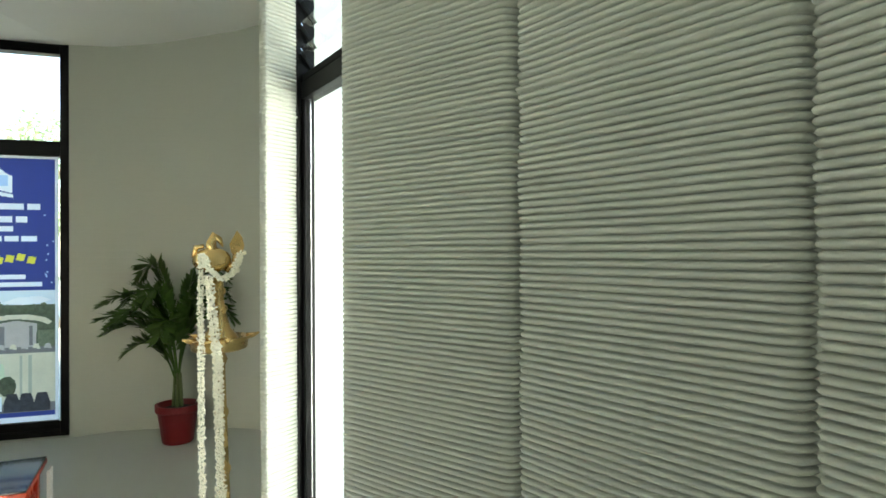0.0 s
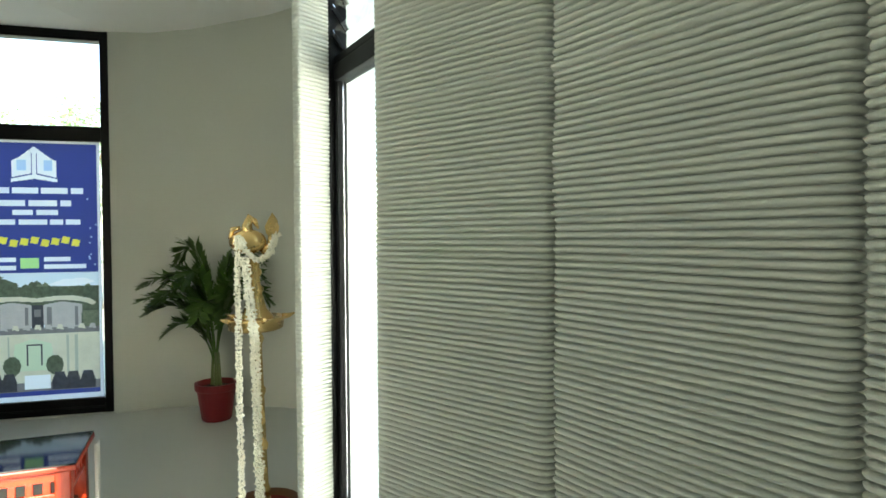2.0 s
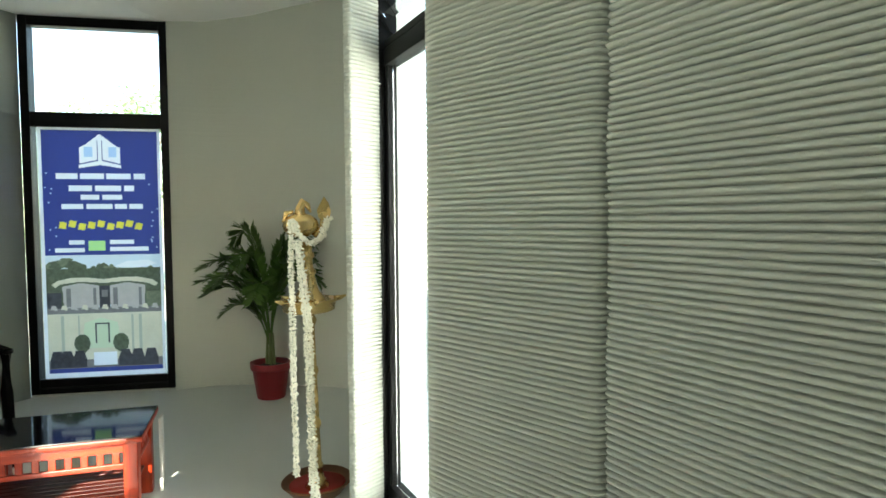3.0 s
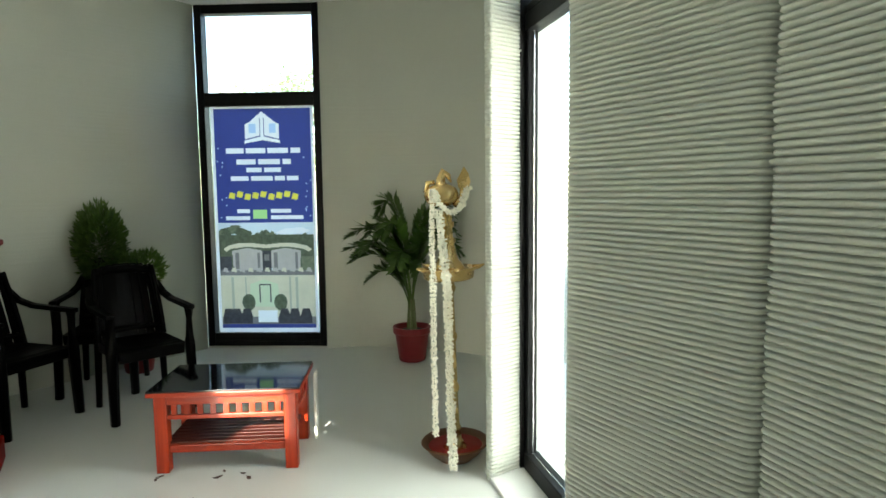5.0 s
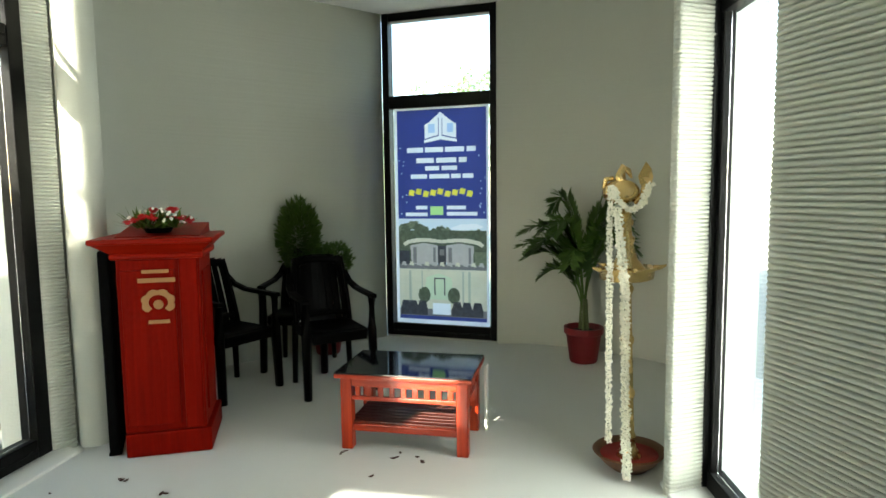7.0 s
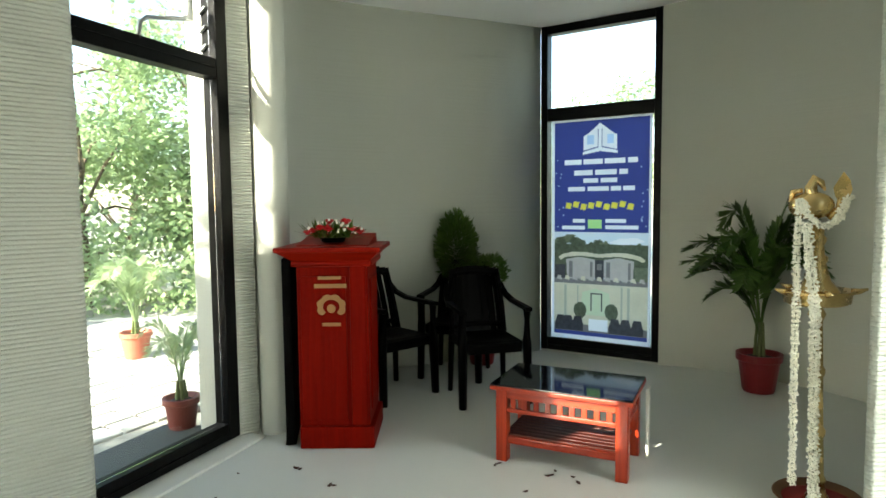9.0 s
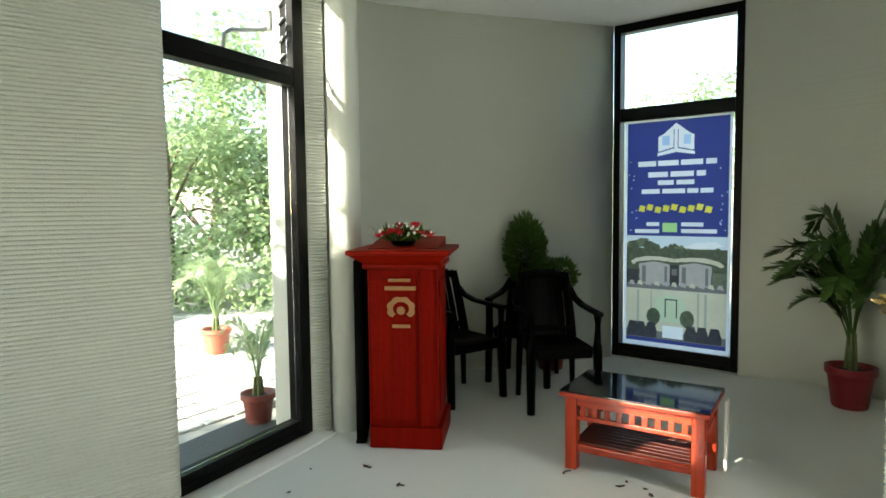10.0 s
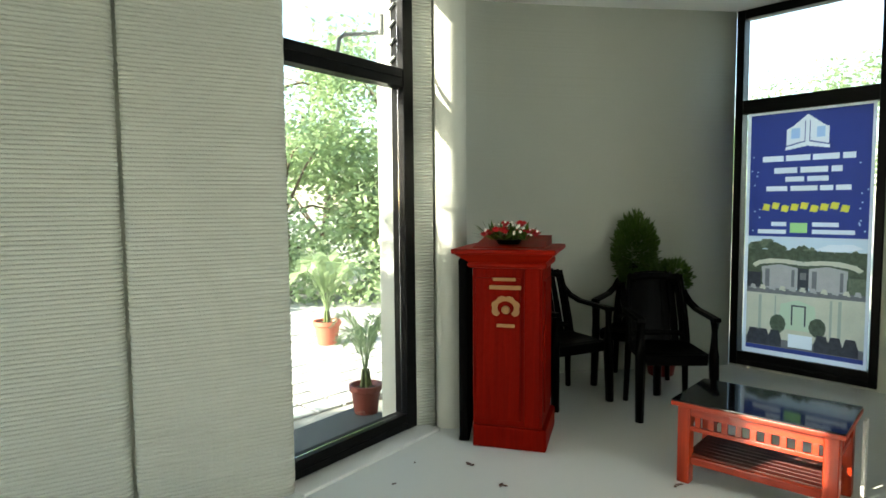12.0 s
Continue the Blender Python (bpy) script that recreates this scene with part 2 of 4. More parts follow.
def wall_run(name, pts, thick, label, mat=M_PLASTER, z0=0.0, z1=TOP):
    """A wall whose inner face follows pts; its body lies to the left of the way."""
    out = []
    for i, p in enumerate(pts):
        a, b = Vector(pts[max(i - 1, 0)]), Vector(pts[min(i + 1, len(pts) - 1)])
        d = (b - a).normalized()
        out.append((p[0] - d.y * thick, p[1] + d.x * thick))
    bm = bmesh.new()
    n = len(pts)
    rows = [[bm.verts.new((x, y, z)) for x, y in line] for line, z in ((pts, z0), (pts, z1), (out, z1), (out, z0))]
    for i in range(n - 1):
        for k in range(4):
            a, b = rows[k], rows[(k + 1) % 4]
            bm.faces.new((a[i], a[i + 1], b[i + 1], b[i]))
    for i in (0, n - 1):
        bm.faces.new([r[i] for r in rows])
    level = [e for e in bm.edges if abs(e.verts[0].co.z - e.verts[1].co.z) < 1e-6]
    bmesh.ops.split_edges(bm, edges=level)
    ob = part(name, bm, mat, smooth=True)
    return tagged(ob, label, "wall", kind="structure")


LAYER = 0.0183


def printed_panel(p0, p1, parent, thick=0.25, z1=TOP, seams=(), seed=0, corner=0.03, ends=(0.0, 0.0), amp=1.0, soft=True):
    """A slab of printed beads, one on the other: front from p0 to p1, body to the left of that way."""
    a, b = Vector(p0), Vector(p1)
    d = (b - a).normalized()
    back = Vector((-d.y, d.x))
    a, b = a + d * ends[0], b - d * ends[1]
    length = (b - a).length
    loop = [a + back * thick, a + back * (thick * 0.5)]
    first = corner if soft else corner * 0.5
    for k in range(5):
        w = math.pi / 2 * k / 4
        loop.append(a + back * first * (1 - math.sin(w)) + d * first * (1 - math.cos(w)))
    n = max(3, int(length / 0.03))
    for k in range(1, n):
        loop.append(a + d * (first + (length - first - corner) * k / n))
    for k in range(5):
        w = math.pi / 2 * k / 4
        loop.append(b - d * corner * (1 - math.sin(w)) + back * corner * (1 - math.cos(w)))
    loop += [b + back * (thick * 0.5), b + back * thick]
    m = len(loop)
    normals = []
    for i in range(m):
        t = (loop[(i + 1) % m] - loop[i - 1]).normalized()
        normals.append(Vector((t.y, -t.x)))
    rng = random.Random(seed)
    verts, faces = [], []
    layers = int(z1 / LAYER)
    shape = ((0.0, -0.0235), (0.09, -0.0105), (0.28, 0.0010), (0.55, 0.0042), (0.80, 0.0016), (0.94, -0.0100))
    for k in range(layers):
        shift = rng.uniform(-0.0013, 0.0013) + 0.002 * noise.noise(Vector((seed * 3.1, k * 0.07, 0)))
        z0 = k * LAYER
        spill = (rng.uniform(-0.003, 0.006) * amp, rng.uniform(-0.002, 0.004) * amp)
        for s in seams:
            if abs(z0 - s) < LAYER / 2:
                shift += 0.006
        for f, o in shape:
            for i, p in enumerate(loop):
                w = noise.noise(Vector((p.x * 5, p.y * 5, k * 0.10 + seed)))
                w2 = noise.noise(Vector((p.x * 32, p.y * 32, k * 1.7 + seed)))
                off = o * (1 + (0.40 if amp > 0.9 else 0.15) * w2) + shift + 0.0030 * w + 0.0007 * w2
                edge = amp * ((0.24 if i > 1 else 0.12) if soft and i < 7 else 0.12 if i < 2 or i > m - 3 else 0.75 if i < 5 or i > m - 6 else 1.0)
                q = p + normals[i] * off * edge
                if 1 < i < 7 and not soft:
                    q -= d * spill[0]
                elif m - 8 < i < m - 2:
                    q += d * spill[1]
                verts.append((q.x, q.y, z0 + f * LAYER + 0.0010 * w + 0.0005 * w2))
    rows = layers * len(shape)
    for r in range(rows - 1):
        for i in range(m):
            j = (i + 1) % m
            faces.append((r * m + i, r * m + j, (r + 1) * m + j, (r + 1) * m + i))
    faces.append(tuple(range((rows - 1) * m, rows * m)))
    me = bpy.data.meshes.new("panel")
    me.from_pydata(verts, [], faces)
    me.materials.append(M_PRINT)
    for p in me.polygons:
        p.use_smooth = True
    return part("panel", me, M_PRINT, parent)


# floor and ceiling follow the outline of the house
OUTLINE = [(-1.52, 1.22), (-1.75, 1.45), (-2.35, 1.75), (-2.45, 2.2), (-2.27, 3.3), (-2.02, 4.4), (-1.0, 4.9), (-0.45, 5.2), (0.6, 5.25), (1.3, 4.9), (1.55, 4.2),
           (1.52, 3.25), (2.0, 2.55), (2.5, 2.12), (2.98, 1.55), (3.36, 0.8), (3.48, 0.2), (3.30, -0.45), (0.62, -2.05), (0.1, -2.2), (-0.42, -1.85), (-0.75, -0.9), (-0.95, -0.1), (-1.0, 0.52)]
tagged(part("floor", prism(OUTLINE, -0.25, 0.0), M_FLOOR), "pale grey smooth floor, scattered with petals", "floor", kind="structure")


def ceiling_mesh():
    bm = bmesh.new()
    lo = [bm.verts.new((x, y, ceiling_height(x))) for x, y in OUTLINE]
    hi = [bm.verts.new((x, y, 3.4)) for x, y in OUTLINE]
    bm.faces.new(hi)
    f = bm.faces.new(lo[::-1])
    for i in range(len(lo)):
        j = (i + 1) % len(lo)
        bm.faces.new((lo[i], lo[j], hi[j], hi[i]))
    for cut in (-0.87, 0.93):
        bmesh.ops.bisect_plane(bm, geom=bm.verts[:] + bm.edges[:] + bm.faces[:], plane_co=(cut, 0, 0), plane_no=(1, 0, 0))
    for v in bm.verts:
        if v.co.z < 3.39:
            v.co.z = ceiling_height(v.co.x)
    bmesh.ops.triangulate(bm, faces=[f for f in bm.faces if len(f.verts) > 4])
    return bm


tagged(part("ceiling", ceiling_mesh(), M_CEIL), "white painted smooth ceiling", "ceiling", kind="structure")

# alcove walls of smooth grey plaster
wall_run("wall_alcove_left", [(-1.366, 1.508), (-1.340, 1.513), (-1.312, 1.530), (-1.294, 1.556)] + [(-1.40 + 0.12 * math.cos(radians(a)), 1.60 + 0.12 * math.sin(radians(a))) for a in range(-10, 101, 10)] + [(-1.75, 1.76), (-2.02, 1.86), (-2.13, 1.95), (-2.19, 2.09), (-2.21, 2.25),
                              (-2.14, 2.72), (-2.03, 3.29), (-1.93, 3.72), (-1.815, 4.268)], 0.2, "smooth grey plastered alcove wall, gently curved")
wall_run("wall_alcove_right", [(-0.845, 4.66), (-0.62, 4.83), (-0.3, 4.93), (0.3, 4.97), (0.72, 4.9), (1.05, 4.65), (1.25, 4.2), (1.28, 3.6), (1.252, 3.0)], 0.07,
         "smooth grey plastered alcove wall behind the palm")

# fine upright joints in the plaster
for x, y in ((-2.064, 3.12), (-1.955, 3.62)):
    d = Vector((0.2, 1.0, 0)).normalized()
    tagged(part("trim", box((0.005, 0.003, 2.85), (x, y, 1.43), rot=Matrix.Rotation(math.atan2(d.y, d.x), 4, "Z")), M_PLASTER), "fine upright joint in the plaster", "joint", kind="structure")

# printed concrete walls beside the two tall windows
# panels run with the room on their right hand, so that the body lies outwards
def printed_wall(name, pts, label, seams, seed, thick=0.24, amp=1.0):
    w = thing(name, Matrix(), label, "wall", kind="structure")
    for k, (p, q) in enumerate(zip(pts, pts[1:])):
        printed_panel(p, q, w, thick, seams=seams, seed=seed + k, corner=0.042 if thick > 0.2 else 0.012, ends=(0.008, 0.006), amp=amp, soft=k == 0)
        d = (Vector(q) - Vector(p)).normalized()
        back = Vector((-d.y, d.x))
        if k:
            c = Vector(p) + back * 0.075
            part("joint_filler", box((0.09, 0.06, TOP), (c.x, c.y, TOP / 2), rot=Matrix.Rotation(math.atan2(d.y, d.x), 4, "Z")), M_PRINT, w)
    return w


printed_wall("wall_right", [(1.722, 2.335), (2.287, 1.932), (2.74, 1.407), (3.06, 0.78)], "grey concrete wall printed in stacked horizontal beads", (1.39, 1.75), 3)
printed_wall("wall_left", [(-0.56, -0.75), (-0.68, -0.08), (-0.76, 0.60)], "grey concrete wall printed in fine horizontal beads", (1.20, 1.96), 23, 0.345, 0.38)
printed_wall("wall_column_right", [(1.274, 2.905), (1.388, 3.105)], "bead-printed concrete wall end beside the tall window", (1.96,), 41, 0.04, 0.8)
printed_wall("wall_column_left", [(-1.368, 1.362), (-1.360, 1.505)], "bead-printed concrete wall end beside the glass door", (1.96,), 47, 0.12, 0.45)

# the rest of the room, behind the walker
DOOR = Vector((0.589, -1.613))
ALONG = Vector((0.871, 0.491))


def entrance_point(run, out=0.0):
    """A point of the entrance wall: run metres along it from the door's jamb, out metres outwards."""
    p = DOOR + ALONG * run + Vector((ALONG.y, -ALONG.x)) * out
    return (p.x, p.y)


wall_run("wall_back_right", [(3.06, 0.78), (3.22, 0.25), (3.15, -0.12), entrance_point(2.72), entrance_point(0.66)], 0.2, "plain grey plastered wall", M_PRINT)
wall_run("wall_back_left", [entrance_point(0.0), entrance_point(-0.32), (-0.20, -1.72), (-0.46, -1.30), (-0.56, -0.75)], 0.2, "plain grey plastered wall", M_PRINT)
# out of view; the upper gap is added to aim sun at the coffee table
lintel = bmesh.new()
for r0, r1, z0, z1 in ((0.003, 0.657, 2.09, 2.39), (0.385, 0.657, 2.39, 2.755), (0.003, 0.657, 2.755, TOP)):
    c = entrance_point((r0 + r1) / 2, 0.102)
    box((r1 - r0, 0.2, z1 - z0), (c[0], c[1], (z0 + z1) / 2), rot=Matrix.Rotation(math.atan2(ALONG.y, ALONG.x), 4, "Z"), bm=lintel)
tagged(part("wall_over_entrance", lintel, M_PRINT), "unseen plain grey wall over the open entrance, with an added gap for sun", "wall", kind="structure")


# ---- windows ----
def bars(parent, rects, depth, y=0.0, name="frame_bar", bevel=0.004):
    """Upright or level bars in the x-z plane of the parent: x0, x1, z0, z1."""
    for x0, x1, z0, z1 in rects:
        part(name, box((x1 - x0, depth, z1 - z0), ((x0 + x1) / 2, y, (z0 + z1) / 2), bevel), M_FRAME, parent)


def pane(parent, x0, x1, z0, z1, y=0.0):
    ob = part("pane", box((x1 - x0, 0.006, z1 - z0), ((x0 + x1) / 2, y, (z0 + z1) / 2)), M_GLASS, parent)
    ob.visible_shadow = False
    return ob


# back window: 1.037 wide, in the corner of the alcove
bw = thing("window_back", heading(-1.812, 4.266, 0.962, 0.389), "tall black-framed window with a clear upper light", "window", kind="structure")
bars(bw, [(0, 0.062, 0.02, 2.93), (0.985, 1.04, 0.02, 2.93)], 0.11, 0.055)
bars(bw, [(0.062, 0.985, 2.83, 2.93), (0.062, 0.985, 2.075, 2.185), (0.062, 0.985, 0.02, 0.135)], 0.10, 0.055)
bars(bw, [(0.064, 0.98, 0.062, 0.074)], 0.012, 0.0, "drip_bar")
pane(bw, 0.062, 0.985, 2.185, 2.83, 0.05)
pane(bw, 0.062, 0.985, 0.135, 2.075, 0.05)
part("sill", box((1.06, 0.2, 0.05), (0.52, 0.12, -0.006), 0.004), M_PLASTER, bw)
part("lintel", box((1.06, 0.2, 0.35), (0.52, 0.13, 3.106)), M_PLASTER, bw)

# right window
def louvres(parent, x0, x1, z0, z1, y, count, tilt, clips):
    """Tilted glass blades, one over the other, held by black clips at the given ends."""
    pitch = (z1 - z0) / count
    for k in range(count):
        z = z0 + pitch * (k + 0.5)
        blade = part("louvre_blade", box((x1 - x0, 0.005, pitch * 1.12)), M_GLASS, parent, "tilted clear glass louvre blade", at=pose((x0 + x1) / 2, y, z, tilt, 0, 0))
        blade.visible_shadow = False
        for x in clips:
            part("clip", box((0.012, 0.022, pitch * 0.95), (x - (x0 + x1) / 2, -0.012, -pitch * 0.06), 0.003), M_FRAME, blade)


rw = thing("window_right", heading(1.395, 3.117, 0.6, -0.8), "tall narrow black-framed window with glass louvres above", "window", kind="structure")
bars(rw, [(-0.034, 0.030, 0.02, 3.2), (0.80, 0.86, 0.02, 3.2)], 0.09, -0.012)
bars(rw, [(0.030, 0.80, 0.02, 0.10), (0.030, 0.80, 2.05, 2.125), (0.030, 0.80, 3.1, 3.2)], 0.075, 0.0)
bars(rw, [(0.030, 0.80, 2.132, 2.165)], 0.06, 0.0, "louvre_rail")
bars(rw, [(0.030, 0.062, 0.10, 2.05), (0.768, 0.80, 0.10, 2.05)], 0.04, -0.012, "sash_bar")
pane(rw, 0.062, 0.768, 0.10, 2.05, 0.0)
louvres(rw, 0.045, 0.785, 2.17, 3.10, 0.0, 8, 38, (0.045, 0.785))
lever = part("handle", box((0.022, 0.03, 0.05), (0.0, -0.072, 1.075), 0.004), M_FRAME, rw, "black window lever")
part("grip", box((0.016, 0.018, 0.13), (0.0, -0.093, 1.03), 0.005), M_FRAME, lever)
part("sill", box((0.92, 0.26, 0.05), (0.43, -0.09, -0.005), 0.006), M_SILL, rw)

# left window or glass door, with a view of the garden
lw = thing("window_left", heading(-1.372, 1.36, 0.545, -0.838), "tall black-framed glazed opening towards the garden", "window", kind="structure")
bars(lw, [(-0.012, 0.075, 0.02, 3.0), (0.99, 1.05, 0.02, 3.0)], 0.10, -0.03)
bars(lw, [(0.075, 0.99, 0.02, 0.115), (0.075, 0.99, 2.045, 2.15), (0.075, 0.99, 2.86, 3.0)], 0.09, -0.03)
bars(lw, [(0.08, 0.985, 0.06, 0.068), (0.08, 0.985, 2.095, 2.101)], 0.008, 0.02, "glazing_bead")
pane(lw, 0.075, 0.99, 0.115, 2.045, -0.03)
pane(lw, 0.075, 0.99, 2.15, 2.86, -0.03)
part("sill", box((1.05, 0.16, 0.05), (0.45, 0.07, -0.01), 0.006), M_SILL, lw)
stay = part("window_stay", tube([(0.52, -0.06, 2.14), (0.50, -0.06, 2.24), (0.46, -0.06, 2.27), (0.30, -0.06, 2.31), (0.22, -0.06, 2.33), (0.19, -0.06, 2.36)], 0.012, 8), M_STEEL, lw, "grey steel stay arm", True)
part("stay_end", lathe([(0.0, 0.0), (0.024, 0.0), (0.024, 0.11), (0.0, 0.11)], 14, (0.185, -0.06, 2.33)), M_STEEL, stay, smooth=False)
for k in range(7):
    part("louvre_clip", box((0.02, 0.055, 0.012), (0.083, -0.06, 2.21 + 0.10 * k), 0.003, Matrix.Rotation(radians(38), 4, "X")), M_STEEL, lw)
part("outer_jamb", box((0.085, 0.16, 3.2), (0.0, -0.152, 1.6), 0.02), M_PRINT, lw, "pale outer edge of the wall")


# ---- banner behind the back window ----
ban = thing("banner", heading(-1.812, 4.266, 0.962, 0.389) @ pose(0, 0.036, 0), "blue printed banner with photographs, hung in the window", "banner")



PRINTED = []


def patch(name, pts, mat, lift=1):
    """A printed shape in the banner's plane, given as (x, z); later shapes of a higher lift lie over it."""
    PRINTED.append((lift, len(PRINTED), name, pts, mat))


def inside(x, z, pts):
    odd = False
    for (x0, z0), (x1, z1) in zip(pts, pts[1:] + pts[:1]):
        if (z0 > z) != (z1 > z) and x < x0 + (z - z0) / (z1 - z0) * (x1 - x0):
            odd = not odd
    return odd


def print_banner(step=0.0055):
    """Cuts the shapes against one another and lays each one as a flat sheet of its own."""
    shapes = sorted(PRINTED, key=lambda p: (p[0], p[1]))
    boxes = [(min(p[0] for p in sh[3]), max(p[0] for p in sh[3]), min(p[1] for p in sh[3]), max(p[1] for p in sh[3])) for sh in shapes]
    quads = [[] for _ in shapes]
    rows = int(1.96 / step)
    for r in range(rows):
        z = 0.13 + (r + 0.5) * step
        near = [k for k in range(len(shapes) - 1, -1, -1) if boxes[k][2] <= z <= boxes[k][3]]
        run, start = None, 0.0
        for c in range(int(0.875 / step) + 1):
            x = 0.092 + (c + 0.5) * step
            top = next((k for k in near if boxes[k][0] <= x <= boxes[k][1] and inside(x, z, shapes[k][3])), None)
            if top != run:
                if run is not None:
                    quads[run].append((start, x - step / 2, z - step / 2, z + step / 2))
                run, start = top, x - step / 2
        if run is not None:
            quads[run].append((start, 0.967, z - step / 2, z + step / 2))
    for (_, _, name, _, mat), q in zip(shapes, quads):
        if not q:
            continue
        vs, fs = [], []
        for x0, x1, z0, z1 in q:
            n = len(vs)
            vs += [(x0, 0, z0), (x1, 0, z0), (x1, 0, z1), (x0, 0, z1)]
            fs.append((n, n + 1, n + 2, n + 3))
        me = bpy.data.meshes.new(name)
        me.from_pydata(vs, [], fs)
        part(name, me, mat, ban)


def rect(name, x0, x1, z0, z1, mat, lift=1):
    patch(name, [(x0, z0), (x1, z0), (x1, z1), (x0, z1)], mat, lift)


B0, B1 = 0.122, 0.945
for x0, x1, z0, z1 in ((0.092, B0, 0.13, 2.08), (B1, 0.965, 0.13, 2.08), (B0, B1, 2.055, 2.08), (B0, B1, 0.13, 0.175)):
    rect("white_border", x0, x1, z0, z1, P_WHITE)
rect("blue_field", B0, B1, 1.09, 2.055, P_BLUE)
rect("foot_strip", B0, B1, 0.175, 0.205, P_BLUE)
rect("sky_photo", B0, B1, 0.635, 1.09, P_SKY)
rect("hall_photo", B0, B1, 0.205, 0.635, P_CREAM)
patch("logo_top", [(0.41, 1.93), (0.53, 2.03), (0.655, 1.93), (0.53, 1.985)], P_WHITE, 2)
patch("logo_side", [(0.385, 1.925), (0.51, 1.98), (0.51, 1.83), (0.385, 1.80)], P_WHITE, 2)
patch("logo_side", [(0.55, 1.98), (0.675, 1.925), (0.675, 1.80), (0.55, 1.83)], P_WHITE, 2)
rect("logo_mark", 0.415, 0.475, 1.85, 1.93, P_PALEBLUE, 3)
rect("logo_mark", 0.59, 0.645, 1.85, 1.93, P_PALEBLUE, 3)
patch("logo_foot", [(0.38, 1.79), (0.53, 1.825), (0.68, 1.79), (0.68, 1.765), (0.53, 1.79), (0.38, 1.765)], P_WHITE, 2)
rect("logo_stem", 0.515, 0.545, 1.82, 1.99, P_WHITE, 3)
rngb = random.Random(5)
for z, x0, x1, hgt in ((1.705, 0.215, 0.85, 0.045), (1.61, 0.30, 0.77, 0.042), (1.54, 0.385, 0.68, 0.038), (1.47, 0.245, 0.83, 0.042)):
    x = x0
    while x < x1 - 0.02:
        w = min(rngb.uniform(0.07, 0.2), x1 - x)
        rect("text_bar", x, x + w, z - hgt / 2, z + hgt / 2, P_WHITE, 2)
        x += w + 0.02
for k in range(9):
    x = 0.22 + k * 0.068
    zz = 1.325 + 0.012 * math.sin(k * 2.1)
    patch("script_bar", [(x, zz - 0.022), (x + 0.050, zz - 0.030), (x + 0.062, zz + 0.020), (x + 0.012, zz + 0.028)], P_YELLOW, 2)
rect("date_box", 0.43, 0.55, 1.125, 1.205, P_GREEN, 2)
for x0, x1, z in ((0.29, 0.40, 1.19), (0.19, 0.40, 1.13), (0.58, 0.76, 1.19), (0.58, 0.86, 1.135)):
    rect("text_bar", x0, x1, z - 0.016, z + 0.016, P_WHITE, 2)
for k in range(18):
    x, z = rngb.choice((rngb.uniform(0.13, 0.2), rngb.uniform(0.87, 0.93))), rngb.uniform(1.12, 1.75)
    rect("spark", x, x + 0.012, z, z + 0.012, P_PALEBLUE, 2)
crowns = [(0.15, 1.0), (0.20, 1.02), (0.26, 1.04), (0.31, 1.01), (0.36, 0.985), (0.47, 0.965), (0.52, 0.985), (0.57, 0.97), (0.63, 0.945), (0.72, 0.955), (0.80, 0.95), (0.88, 0.955), (0.92, 0.94)]
for cx, cz in crowns:
    n = 14
    patch("photo_tree", [(min(B1, max(B0, cx + rngb.uniform(0.035, 0.07) * math.cos(a))), min(1.072, max(0.75, cz + rngb.uniform(0.03, 0.055) * math.sin(a)))) for a in [2 * math.pi * k / n for k in range(n)]], rngb.choice((P_TREE, P_TREE2)), 2)
rect("photo_wood", B0, B1, 0.70, 0.99, P_TREE, 2)
patch("photo_cloud", [(0.60, 1.0), (0.70, 1.04), (0.85, 1.05), (0.92, 1.02), (0.86, 1.0), (0.74, 0.985)], P_WHITE, 2)
for x0, x1 in ((0.24, 0.49), (0.575, 0.82)):
    xm = (x0 + x1) / 2
    patch("pavilion_wall", [(x0, 0.68), (x1, 0.68), (x1 + 0.01, 0.85), (xm, 0.875), (x0 - 0.01, 0.85)], P_GREY, 3)
    rect("pavilion_shade", x0 + 0.015, x0 + 0.05, 0.69, 0.835, P_GREY2, 4)
    rect("pavilion_shade", x1 - 0.04, x1 - 0.02, 0.69, 0.835, P_GREY2, 4)
patch("pavilion_roof", [(0.155, 0.865), (0.20, 0.895), (0.30, 0.918), (0.42, 0.915), (0.53, 0.902), (0.64, 0.915), (0.78, 0.915), (0.88, 0.893), (0.925, 0.862), (0.90, 0.84), (0.84, 0.868), (0.70, 0.885), (0.53, 0.872), (0.36, 0.885), (0.22, 0.868), (0.18, 0.84)], P_CREAM, 4)
rect("pavilion_door", 0.495, 0.568, 0.675, 0.85, P_DARK, 3)
rect("pavilion_window", 0.508, 0.555, 0.765, 0.815, P_GREY2, 4)
rect("photo_side", B0, 0.225, 0.675, 0.80, P_DARK, 3)
rect("photo_side", 0.835, B1, 0.675, 0.80, P_TREE2, 3)
rect("pavilion_ground", B0, B1, 0.637, 0.682, P_GREY2, 4)
for k in range(11):
    x = B0 + 0.02 + k * 0.073
    patch("photo_flowerbed", [(x, 0.668), (x + 0.05, 0.665), (x + 0.04, 0.70), (x + 0.012, 0.702)], P_CREAM if k % 2 else P_GREY, 5)
for x0, x1 in ((0.215, 0.235), (0.335, 0.345), (0.72, 0.735), (0.775, 0.795)):
    rect("photo_pillar", x0, x1, 0.33, 0.62, P_SHADE, 2)
patch("photo_glow", [(0.36, 0.36), (0.64, 0.36), (0.62, 0.56), (0.50, 0.60), (0.38, 0.56)], P_PALEGREEN, 2)
rect("photo_floor", B0, B1, 0.205, 0.275, P_GREY2, 2)
